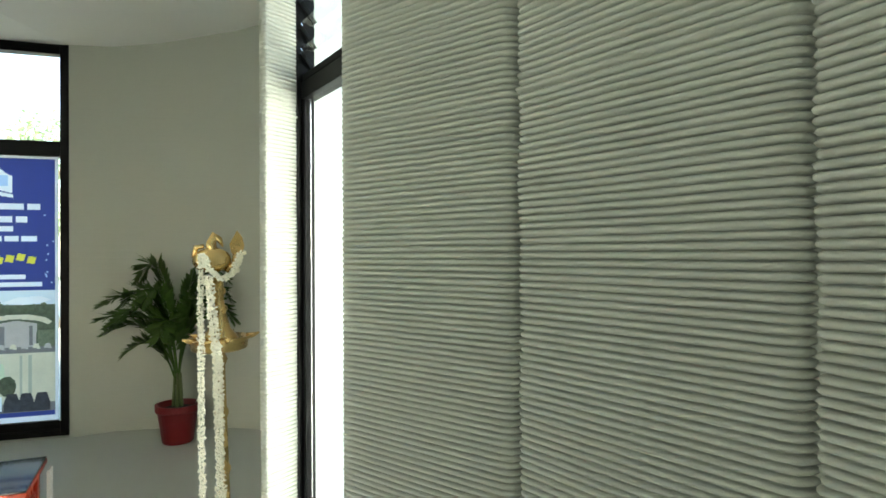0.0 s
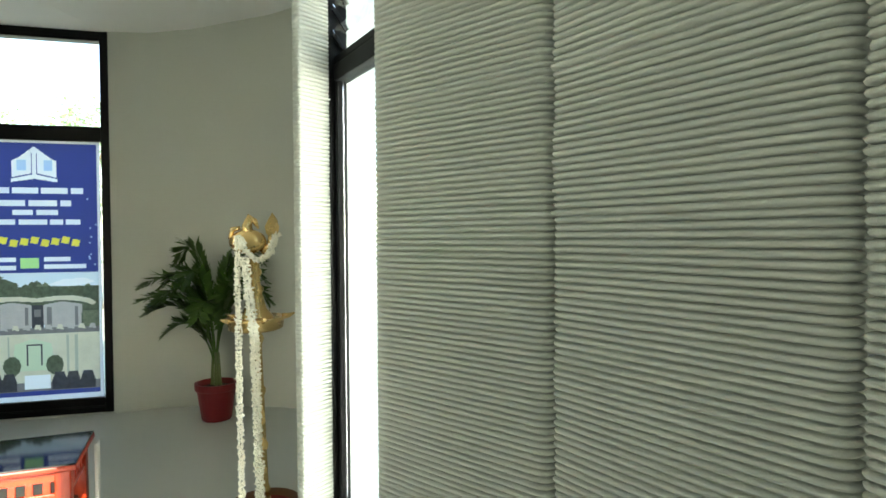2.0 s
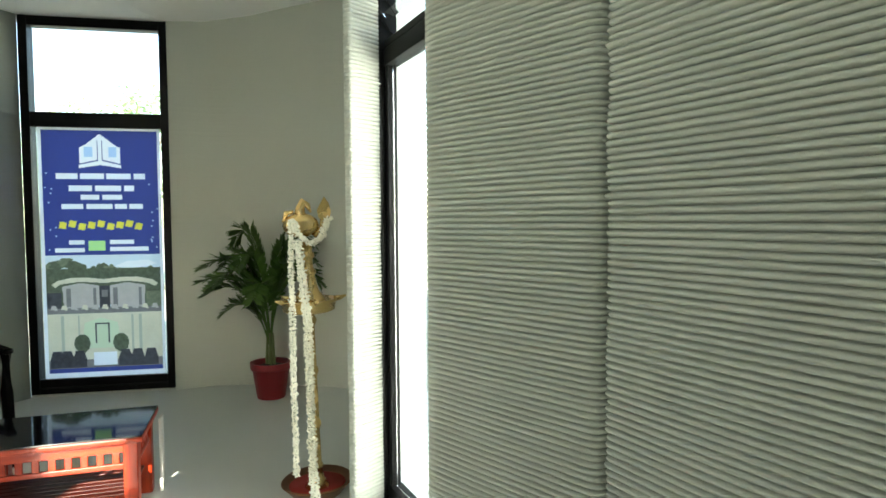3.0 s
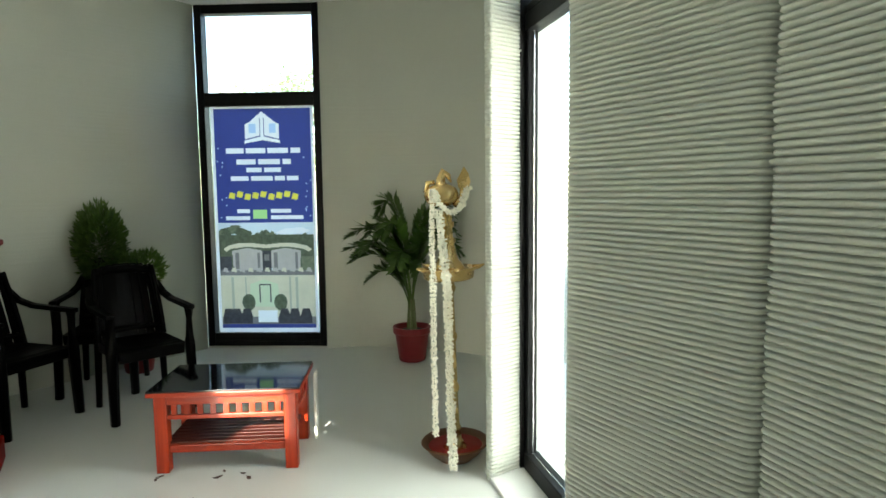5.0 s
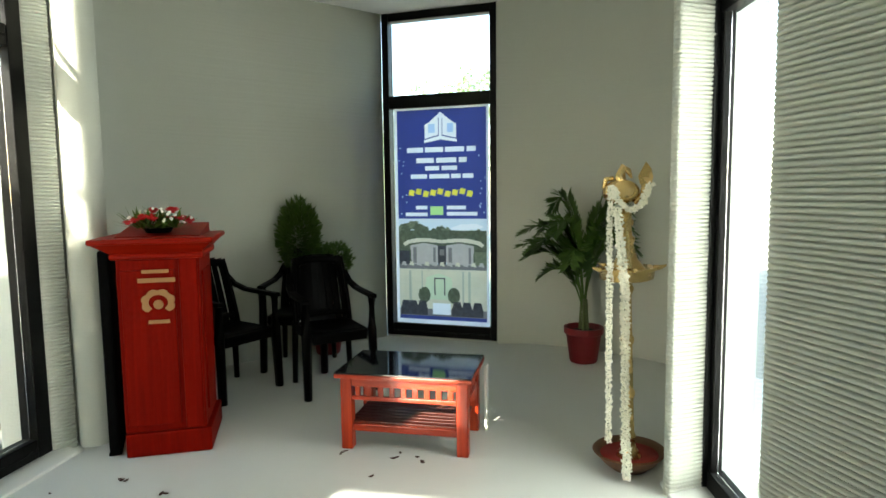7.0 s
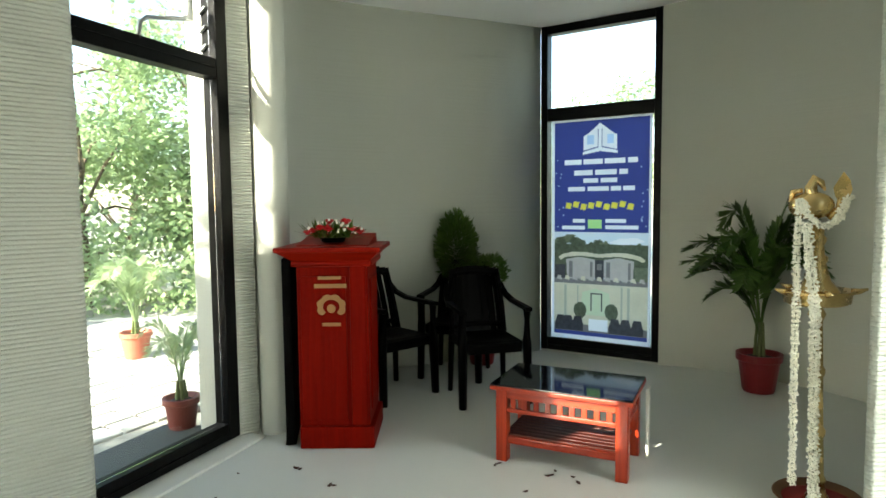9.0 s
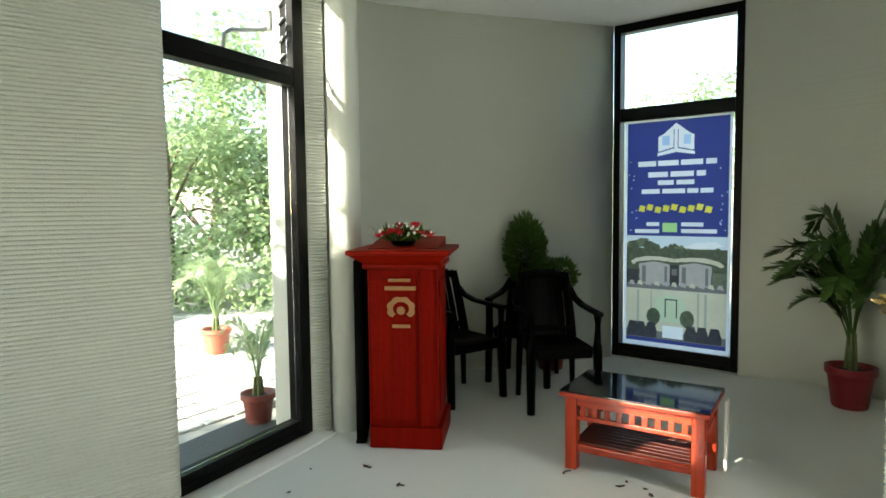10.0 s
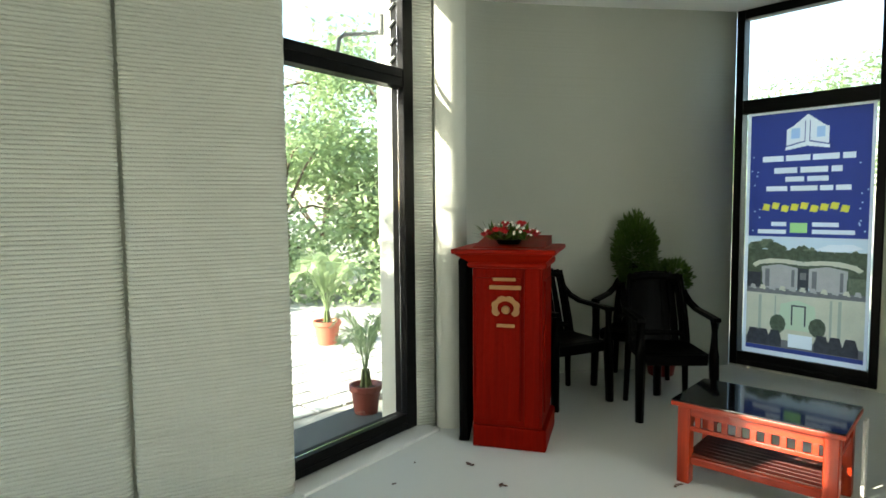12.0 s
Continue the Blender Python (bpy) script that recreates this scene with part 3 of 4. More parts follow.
rect("photo_frame", 0.455, 0.56, 0.40, 0.56, P_DARK, 3)
rect("photo_frame_inside", 0.465, 0.55, 0.40, 0.55, P_PALEGREEN, 4)
for cx in (0.36, 0.64):
    patch("photo_bush", [(cx + 0.06 * math.cos(a), 0.40 + 0.075 * math.sin(a)) for a in [k * math.pi / 5 for k in range(10)]], P_TREE, 4)
rect("photo_table", 0.44, 0.61, 0.225, 0.33, P_WHITE, 4)
for cx in (0.18, 0.25, 0.34, 0.67, 0.76, 0.86):
    patch("photo_chair", [(cx - 0.05, 0.21), (cx + 0.05, 0.21), (cx + 0.05, 0.28), (cx + 0.03, 0.345), (cx - 0.03, 0.345), (cx - 0.05, 0.28)], P_DARK, 4)

print_banner()


# ---- lectern ----
def lectern():
    th = thing("lectern", heading(-1.006, 1.57, 0.592, 0.806), "red-stained wooden lectern with gold lettering and emblem", "lectern")
    w, dp = 0.44, 0.46
    part("plinth", box((w - 0.028, dp - 0.01, 0.125), (w / 2 + 0.012, dp / 2 + 0.004, 0.0625), 0.008), M_WOOD, th)
    body = part("body", box((w - 0.05, dp - 0.05, 0.92), (w / 2, dp / 2, 0.585), 0.006), M_WOOD, th)
    part("front_panel", box((0.25, 0.012, 0.80), (0.17, 0.022, 0.56), 0.004), M_WOOD, body)
    part("pilaster", box((0.09, 0.022, 0.90), (0.362, 0.018, 0.58), 0.008), M_WOOD, body)
    part("side_panel", box((0.012, 0.28, 0.74), (w - 0.022, dp / 2, 0.57), 0.004), M_WOOD, body)
    part("neck_moulding", box((w, dp, 0.035), (w / 2, dp / 2, 1.032), 0.012), M_WOODX, th)
    bm = bmesh.new()
    lo = [bm.verts.new((x, y, 1.045)) for x, y in ((0.01, 0.01), (w - 0.01, 0.01), (w - 0.01, dp - 0.01), (0.01, dp - 0.01))]
    hi = [bm.verts.new((x, y, 1.098)) for x, y in ((-0.065, -0.055), (w + 0.045, -0.055), (w + 0.045, dp + 0.03), (-0.065, dp + 0.03))]
    bm.faces.new(lo[::-1])
    bm.faces.new(hi)
    for k in range(4):
        bm.faces.new((lo[k], lo[(k + 1) % 4], hi[(k + 1) % 4], hi[k]))
    part("cornice", bm, M_WOODX, th)
    part("top_board", box((w + 0.13, dp + 0.11, 0.028), (w / 2 - 0.01, dp / 2 - 0.013, 1.110), 0.008), M_WOODX, th)
    slope = bmesh.new()
    side = [(0.06, 1.122), (dp - 0.03, 1.122), (dp - 0.03, 1.178), (0.06, 1.128)]
    ends = [[slope.verts.new((x, yy, zz)) for yy, zz in side] for x in (0.02, w - 0.02)]
    slope.faces.new(ends[0])
    slope.faces.new(ends[1][::-1])
    for k in range(4):
        slope.faces.new((ends[0][k], ends[0][(k + 1) % 4], ends[1][(k + 1) % 4], ends[1][k]))
    part("reading_slope", slope, M_WOODX, th)
    y = 0.0145
    for x0, x1, z0, z1 in ((0.145, 0.270, 0.945, 0.962), (0.125, 0.300, 0.898, 0.920)):
        part("lettering_bar", box((x1 - x0, 0.004, z1 - z0), ((x0 + x1) / 2, y, (z0 + z1) / 2)), M_GOLD, th)
    part("lettering_bar", box((0.10, 0.004, 0.018), (0.215, y, 0.697)), M_GOLD, th)
    ring = bmesh.new()
    rows = []
    for k in range(41):
        a = -0.85 + (math.pi + 1.7) * k / 40
        lobe = 0.010 * abs(math.sin(k * 0.47))
        rows.append([ring.verts.new((0.215 + r * math.cos(a), yy, 0.795 + r * 0.85 * math.sin(a))) for r, yy in ((0.046, y + 0.002), (0.046, y - 0.003), (0.072 + lobe, y - 0.003), (0.072 + lobe, y + 0.002))])
    for p, q in zip(rows, rows[1:]):
        for k in range(4):
            ring.faces.new((p[k], p[(k + 1) % 4], q[(k + 1) % 4], q[k]))
    ring.faces.new(rows[0])
    ring.faces.new(rows[-1][::-1])
    part("emblem_wreath", ring, M_GOLD, th)
    part("emblem_centre", lathe([(0.0, 0.0), (0.024, 0.0), (0.021, 0.006), (0.0, 0.006)], 20), M_GOLD, th, at=pose(0.215, y + 0.002, 0.785, 90, 0, 0))
    return th


lectern()

board = thing("display_board", heading(-1.085, 1.60, 0.45, 0.89), "tall black fabric board standing behind the lectern", "board")
part("panel", box((0.05, 0.42, 1.06), (-0.02, 0.19, 0.53), 0.01), M_BLACKBOARD, board)
part("foot", box((0.06, 0.40, 0.012), (-0.02, 0.19, 0.006), 0.003), M_BLACKBOARD, board)


# ---- flowers on the lectern ----
def rose(bm, c, r, rng):
    for ring, (n, rad, lean) in enumerate(((3, 0.25, 0.15), (5, 0.55, 0.45), (6, 0.9, 0.9))):
        for k in range(n):
            a = 2 * math.pi * (k + 0.4 * ring) / n + rng.uniform(-0.2, 0.2)
            m = Matrix.Translation(c) @ Matrix.Rotation(a, 4, "Z") @ Matrix.Translation((r * rad * 0.6, 0, 0)) @ Matrix.Rotation(lean, 4, "Y")
            q = [bm.verts.new(m @ Vector(v) ) for v in ((0, -r * .35, -r * .5), (0, r * .35, -r * .5), (r * .12, r * .55, r * .2), (r * .25, r * .25, r * .6), (r * .25, -r * .25, r * .6), (r * .12, -r * .55, r * .2))]
            bm.faces.new(q)


def bouquet():
    rng = random.Random(8)
    th = thing("flower_arrangement", heading(-0.99, 1.82, 0.592, 0.806, 1.142), "low arrangement of red roses and white blossoms", "flowers")
    part("tray", lathe([(0.0, 0.0), (0.06, 0.0), (0.075, 0.025), (0.07, 0.025), (0.0, 0.015)], 20), M_BLACK, th)
    whites, greens = bmesh.new(), bmesh.new()

    def one_rose(c, r):
        bm = bmesh.new()
        rose(bm, Vector((0, 0, 0)), r, rng)
        part("rose", bm, M_ROSE, th, at=Matrix.Translation(c))

    for k in range(17):
        x, y = rng.uniform(-0.16, 0.17), rng.uniform(-0.08, 0.08)
        one_rose((x, y, 0.055 + rng.uniform(0, 0.045) * (1 - abs(x) / 0.2)), rng.uniform(0.018, 0.027))
    one_rose((0.075, -0.02, 0.115), 0.032)
    one_rose((-0.02, 0.0, 0.115), 0.028)
    for k in range(38):
        x, y = rng.uniform(-0.17, 0.17), rng.uniform(-0.09, 0.09)
        c = Vector((x, y, 0.05 + rng.uniform(0, 0.10) * (1 - abs(x) / 0.22)))
        bmesh.ops.create_icosphere(whites, subdivisions=1, radius=rng.uniform(0.005, 0.010), matrix=Matrix.Translation(c))
    for k in range(120):
        a, el = rng.uniform(0, 6.28), rng.uniform(0.0, 1.3)
        ln = rng.uniform(0.06, 0.15)
        base = Vector((rng.uniform(-0.10, 0.10), rng.uniform(-0.05, 0.05), 0.02))
        d = Vector((math.cos(a) * math.cos(el) * 1.15, math.sin(a) * math.cos(el) * 0.7, math.sin(el)))
        s = d.cross(Vector((0, 0, 1))).normalized() * 0.011
        tip = base + d * ln
        greens.faces.new([greens.verts.new(p) for p in (base, base + d * ln * 0.55 + s, tip, base + d * ln * 0.55 - s)])
    tagged(part("blossom_spray", whites, M_WHITEFL, th), kind="stuff")
    part("foliage", greens, M_BUSH, th)


bouquet()


# ---- coffee table ----
def coffee_table():
    th = thing("coffee_table", heading(-0.235, 2.363, 0.88, 0.474), "low red-brown wooden coffee table with a black glass top", "table")
    w, dp, h = 0.672, 0.41, 0.40
    leg = 0.06
    for x in (leg / 2, w - leg / 2):
        for y in (leg / 2, dp - leg / 2):
            part("leg", box((leg, leg, h - 0.02), (x, y, (h - 0.02) / 2), 0.005), M_TABLE, th)
    top = part("tabletop", box((w + 0.05, dp + 0.05, 0.022), (w / 2, dp / 2, h - 0.005), 0.004), M_TABLEX, th)
    part("glass_sheet", box((w + 0.045, dp + 0.045, 0.008), (w / 2, dp / 2, h + 0.011), 0.002), M_TOP, top, "black reflecting glass sheet")
    for y in (0.02, dp - 0.02):
        part("apron", box((w - 2 * leg, 0.022, 0.045), (w / 2, y, h - 0.042), 0.003), M_TABLEX, th)
        part("lower_rail", box((w - 2 * leg, 0.022, 0.022), (w / 2, y, h - 0.125), 0.003), M_TABLEX, th)
        for k in range(9):
            part("slat", box((0.028, 0.012, 0.05), (leg + (w - 2 * leg) * (k + 0.5) / 9, y, h - 0.09), 0.002), M_TABLE, th)
    for x in (0.02, w - 0.02):
        part("apron", box((0.022, dp - 2 * leg, 0.045), (x, dp / 2, h - 0.042), 0.003), M_TABLEX, th)
        part("lower_rail", box((0.022, dp - 2 * leg, 0.022), (x, dp / 2, h - 0.125), 0.003), M_TABLEX, th)
        for k in range(5):
            part("slat", box((0.012, 0.028, 0.05), (x, leg + (dp - 2 * leg) * (k + 0.5) / 5, h - 0.09), 0.002), M_TABLE, th)
    for y in (0.03, dp - 0.03):
        part("shelf_rail", box((w - 2 * leg, 0.03, 0.04), (w / 2, y, 0.115), 0.006), M_TABLEX, th)
    # slats take the darkened wood, with the shade below the top coloured in
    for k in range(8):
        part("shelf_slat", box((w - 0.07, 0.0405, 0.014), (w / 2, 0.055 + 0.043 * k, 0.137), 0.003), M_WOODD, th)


coffee_table()
pale = thing("pale_board", heading(0.207, 3.045, 0.47, -0.88), "thin pale board standing against the coffee table", "board")
part("sheet", box((0.07, 0.014, 0.37), (0.0, 0.0, 0.185), 0.002), M_PALE, pale)


# ---- black plastic armchairs ----
def armchair():
    """Faces its own +x; stands on z = 0 about its middle."""
    th = thing("armchair", Matrix(), "black moulded plastic armchair on the pale floor", "chair", "black armchairs")
    seat = bmesh.new()
    n = 8
    grid = []
    for i in range(n + 1):
        row = []
        for j in range(n + 1):
            x, y = -0.21 + 0.43 * i / n, -0.22 + 0.44 * j / n
            u, v = i / n, 2 * j / n - 1
            row.append(seat.verts.new((x, y, 0.43 - 0.025 * (1 - v * v) * math.sin(math.pi * min(1, u * 1.1)) - 0.02 * max(0, u - 0.8) * 5 * 0.5)))
        grid.append(row)
    for i in range(n):
        for j in range(n):
            seat.faces.new((grid[i][j], grid[i + 1][j], grid[i + 1][j + 1], grid[i][j + 1]))
    ext = bmesh.ops.extrude_face_region(seat, geom=seat.faces[:])
    bmesh.ops.translate(seat, verts=[v for v in ext["geom"] if isinstance(v, bmesh.types.BMVert)], vec=(0, 0, -0.03))
    part("seat", seat, M_BLACK, th, smooth=False)

    def back_point(u, v):
        """u across -1..1, v up 0..1."""
        return Vector((-0.20 - 0.11 * v + 0.05 * u * u, u * (0.23 - 0.03 * v * v), 0.42 + 0.45 * v + 0.02 * (1 - u * u) * v))

    for k in range(8):
        u = -0.875 + 0.25 * k
        pts = [back_point(u, v / 8) for v in range(9)]
        bm = bmesh.new()
        for a, b in zip(pts, pts[1:]):
            m = (a + b) / 2
            d = b - a
            box((0.012, 0.057, d.length * 1.04), m, rot=d.to_track_quat("Z", "Y").to_matrix().to_4x4() @ Matrix.Rotation(math.pi / 2, 4, "Z"), bm=bm)
        part("back_slat", bm, M_BLACK, th)
    for v0 in (0.93, 0.12):
        part("back_rail", tube([back_point(-1 + 0.2 * k, v0) for k in range(11)], 0.028 if v0 > 0.5 else 0.02, 8), M_BLACK, th, smooth=True)
    for s in (-1, 1):
        part("back_post", tube([back_point(s, v / 8) for v in range(9)], 0.021, 8), M_BLACK, th, smooth=True)
        arm = [Vector((-0.265, s * 0.235, 0.755)), Vector((-0.20, s * 0.262, 0.685)), Vector((-0.10, s * 0.275, 0.655)), Vector((0.06, s * 0.275, 0.648)), Vector((0.238, s * 0.27, 0.643))]
        bm = bmesh.new()
        for a, b in zip(arm, arm[1:]):
            d = b - a
            box((0.028, 0.055, d.length * 1.12), (a + b) / 2, 0.006, rot=d.to_track_quat("Z", "Y").to_matrix().to_4x4() @ Matrix.Rotation(math.pi / 2, 4, "Z"), bm=bm)
        part("armrest", bm, M_BLACK, th)
        part("front_leg", tube([(0.213, s * 0.268, 0.645), (0.213, s * 0.264, 0.42), (0.228, s * 0.272, 0.0)], [0.034, 0.038, 0.031], 6), M_BLACK, th, smooth=True)
        part("rear_leg", tube([(-0.19, s * 0.225, 0.44), (-0.20, s * 0.24, 0.0)], [0.028, 0.022], 8), M_BLACK, th, smooth=True)
        part("seat_skirt", box((0.40, 0.018, 0.06), (0.0, s * 0.225, 0.395), 0.004), M_BLACK, th)
    part("seat_skirt", box((0.018, 0.44, 0.06), (0.215, 0, 0.385), 0.004), M_BLACK, th)
    for o in th.children:
        o.data.transform(Matrix.Diagonal((1, 0.85, 1, 1)))
    return th


chair = armchair()
chair.matrix_basis = heading(-1.094, 3.01, 0.927, -0.372)
copy_thing(chair, heading(-1.582, 2.528, 0.99, 0.11))
copy_thing(chair, heading(-1.69, 3.215, 0.60, -0.80))


# ---- potted plants ----
def pot(th, r, h, mat, rim=0.012):
    body = part("pot", lathe([(0, 0), (r * 0.72, 0), (r * 0.76, h * 0.04), (r * 0.97, h * 0.80), (r + rim * 0.4, h * 0.80), (r + rim, h * 0.84), (r + rim, h), (r - 0.004, h), (r - 0.02, h * 0.86), (0, h * 0.86)], 28), mat, th, smooth=False)
    part("soil", lathe([(0, 0), (r - 0.02, 0), (r * 0.5, 0.015), (0, 0.02)], 20, (0, 0, h * 0.86)), M_SOIL, body)


def frond(bm, base, azim, length, rise, droop, rng, leaflets=46, wide=0.034, leaf_len=0.22):
    """A feather leaf: an arching rib with folded leaflets on both sides."""
    pts = []
    for k in range(9):
        s = k / 8
        out = length * s * (0.55 + 0.45 * s)
        up = rise * math.sin(min(1.0, s * 1.0) * math.pi * 0.62) - droop * s * s * s
        pts.append(Vector(base) + Vector((math.cos(azim) * out, math.sin(azim) * out, up)))
    tube(pts, [0.007 * (1 - 0.8 * k / 8) for k in range(9)], 5, bm)
    for k in range(leaflets):
        s = 0.22 + 0.78 * k / (leaflets - 1)
        i = min(7, int(s * 8))
        p = pts[i].lerp(pts[i + 1], s * 8 - i)
        d = (pts[i + 1] - pts[i]).normalized()
        side = d.cross(Vector((0, 0, 1))).normalized()
        ln = leaf_len * (0.45 + 0.9 * math.sin(math.pi * (0.12 + 0.8 * s))) * 0.75 * rng.uniform(0.85, 1.12)
        for sg in (-1, 1):
            g = (side * sg * 0.85 + d * 0.75 + Vector((0, 0, rng.uniform(0.0, 0.45)))).normalized()
            n = g.cross(d).normalized()
            wv = n.cross(g).normalized() * wide * rng.uniform(0.8, 1.2) * 0.5
            mid, tip = p + g * ln * 0.5 + Vector((0, 0, -0.01)), p + g * ln + Vector((0, 0, -ln * rng.uniform(0.05, 0.25)))
            va, vb, vc, vd, ve = (bm.verts.new(q) for q in (p, mid + wv, tip, mid - wv, mid + Vector((0, 0, -0.003))))
            bm.faces.new((va, vb, ve))
            bm.faces.new((vb, vc, ve))
            bm.faces.new((vc, vd, ve))
            bm.faces.new((vd, va, ve))


def palm(m, label, fronds, mat, pot_r, pot_h, pot_mat, seed, leaf_len=0.22, stem_h=0.2, name="potted_palm", group="", wide=0.034):
    rng = random.Random(seed)
    th = thing(name, m, label, "plant", group)
    pot(th, pot_r, pot_h, pot_mat)
    st = bmesh.new()
    for k in range(4):
        a = k * 1.7
        tube([(0.03 * math.cos(a), 0.03 * math.sin(a), pot_h * 0.86), (0.02 * math.cos(a), 0.02 * math.sin(a), pot_h + stem_h)], [0.014, 0.008], 6, st)
    part("stem", st, M_STEM, th)
    for az, ln, rise, droop in fronds:
        bm = bmesh.new()
        frond(bm, (0, 0, pot_h * 0.9 + stem_h * rng.uniform(0.5, 1.0)), math.radians(az), ln, rise, droop, rng, leaf_len=leaf_len, wide=wide)
        part("frond", bm, mat, th)
    return th


palm(pose(0.0, 4.62, 0), "potted palm in a red plastic pot by the wall",
     [(200, 0.50, 0.55, 0.0), (188, 0.52, 0.66, 0.04), (212, 0.46, 0.42, 0.04), (235, 0.42, 0.62, 0.08), (25, 0.26, 0.98, 0.0), (60, 0.22, 0.80, 0.05), (330, 0.36, 0.66, 0.1), (280, 0.36, 0.50, 0.12),
      (195, 0.36, 0.78, 0.1), (5, 0.40, 0.60, 0.15), (225, 0.44, 0.50, 0.05), (20, 0.36, 0.72, 0.1), (205, 0.34, 0.36, 0.08), (250, 0.3, 0.74, 0.08), (40, 0.34, 0.9, 0.05), (180, 0.28, 0.9, 0.1)], M_LEAF, 0.14, 0.275, M_POT, 4, 0.175, 0.22, wide=0.03)


def bush():
    """A dense clipped shrub with a rounded top and a smaller tuft beside it."""
    rng = random.Random(12)
    th = thing("potted_shrub", pose(-1.80, 3.56, 0), "dense round-topped potted shrub behind the chairs", "plant")
    pot(th, 0.13, 0.25, M_POT)
    part("trunk", tube([(0, 0, 0.2), (0.0, -0.01, 0.5), (-0.06, -0.17, 0.98)], [0.018, 0.014, 0.008], 7), M_BARK, th)
    for name, cx, cy, cz, rx, rz, n in (("crown", -0.07, -0.21, 1.00, 0.155, 0.27, 4200), ("side_tuft", 0.12, -0.02, 0.80, 0.14, 0.12, 1000)):
        bm = bmesh.new()
        for k in range(n):
            d = Vector((rng.gauss(0, 1), rng.gauss(0, 1), rng.gauss(0, 1))).normalized()
            r = rng.uniform(0.45, 1.0) ** 0.5 * rng.uniform(0.85, 1.12)
            c = Vector((cx + d.x * rx * r, cy + d.y * rx * r, cz + d.z * rz * r))
            g = (d + Vector((rng.uniform(-.5, .5), rng.uniform(-.5, .5), 0.5))).normalized()
            s = g.cross(Vector((rng.uniform(-1, 1), rng.uniform(-1, 1), 0.3))).normalized()
            ln, w = rng.uniform(0.03, 0.06), rng.uniform(0.005, 0.010)
            bm.faces.new([bm.verts.new(q) for q in (c, c + g * ln * 0.5 + s * w, c + g * ln, c + g * ln * 0.5 - s * w)])
        if name == "side_tuft":
            tube([(0.02, 0.02, 0.3), (0.06, 0.0, 0.6), (cx, cy, cz)], [0.01, 0.008, 0.005], 6, bm)
        part(name, bm, M_BUSH, th)


bush()


# ---- brass oil lamp with garlands ----
def oil_lamp():
    th = thing("oil_lamp", pose(1.022, 3.09, 0) @ Matrix.Rotation(radians(-1.7), 4, Vector((-0.39, 0.92, 0))), "tall brass temple oil lamp with bird finial", "lamp")
    part("base_dish", lathe([(0, 0), (0.085, 0), (0.09, 0.012), (0.12, 0.03), (0.165, 0.082), (0.172, 0.088), (0.166, 0.094), (0.13, 0.06), (0.08, 0.035), (0.05, 0.05), (0.0, 0.06)], 40), M_DISH, th, "dark bronze base dish", True)
    part("vermilion_layer", lathe([(0.02, 0.048), (0.08, 0.038), (0.13, 0.064), (0.135, 0.070), (0.06, 0.060), (0.02, 0.066)], 32), M_RED, th, "red vermilion powder in the dish", True)
    part("stem", lathe([(0.055, 0.03), (0.06, 0.06), (0.035, 0.10), (0.026, 0.14), (0.034, 0.16), (0.026, 0.18), (0.024, 0.34), (0.032, 0.36), (0.032, 0.375), (0.024, 0.39), (0.023, 0.60), (0.031, 0.62), (0.031, 0.635), (0.023, 0.65), (0.022, 0.84), (0.034, 0.87), (0.022, 0.90), (0.03, 0.93)], 24), M_BRASS, th, smooth=True)
    dish = part("oil_dish", lathe([(0.03, 0.905), (0.10, 0.910), (0.122, 0.920), (0.128, 0.956), (0.142, 0.964), (0.145, 0.970), (0.136, 0.974), (0.10, 0.955), (0.0, 0.955)], 40), M_BRASS, th, smooth=True)
    for k in range(5):
        a = 2 * math.pi * k / 5 + 0.35
        c, s = math.cos(a), math.sin(a)
        part("spout", tube([(0.12 * c, 0.12 * s, 0.968), (0.15 * c, 0.15 * s, 0.972), (0.178 * c, 0.178 * s, 0.982)], [0.016, 0.011, 0.004], 8), M_BRASS, dish, smooth=True)
    part("bell", lathe([(0.02, 0.95), (0.085, 0.965), (0.072, 0.985), (0.052, 1.01), (0.042, 1.05), (0.034, 1.085), (0.041, 1.095), (0.041, 1.11), (0.029, 1.12), (0.027, 1.16), (0.036, 1.175), (0.036, 1.19), (0.027, 1.20), (0.030, 1.25), (0.0, 1.26)], 28), M_BRASS, th, smooth=True)
    bird = bmesh.new()
    side = Vector((0.916, 0.40, 0))
    bmesh.ops.create_uvsphere(bird, u_segments=16, v_segments=10, radius=1.0, matrix=Matrix.Translation((-0.018, -0.008, 1.325)) @ Matrix.Rotation(math.atan2(side.y, side.x), 4, "Z") @ Matrix.Diagonal((0.085, 0.046, 0.058, 1)))
    tube([side * -0.02 + Vector((0, 0, 1.34)), side * -0.02 + Vector((0, 0, 1.40)), side * -0.005 + Vector((0, 0, 1.44)), side * 0.015 + Vector((0, 0, 1.42)), side * 0.03 + Vector((0, 0, 1.385))], [0.034, 0.024, 0.018, 0.015, 0.004], 10, bird)
    tube([side * -0.10 + Vector((0, 0, 1.34)), side * -0.085 + Vector((0, 0, 1.385)), side * -0.05 + Vector((0, 0, 1.39))], [0.008, 0.014, 0.01], 8, bird)
    tube([side * 0.04 + Vector((0, 0, 1.27)), side * 0.075 + Vector((0, 0, 1.31)), side * 0.085 + Vector((0, 0, 1.35))], [0.012, 0.011, 0.014], 8, bird)
    part("bird_finial", bird, M_BRASS, th, smooth=True)
    tail = bmesh.new()
    rim = [(0.0, 0.0), (-0.028, 0.035), (-0.034, 0.07), (-0.012, 0.11), (0.002, 0.135), (0.024, 0.10), (0.032, 0.06), (0.02, 0.025)]
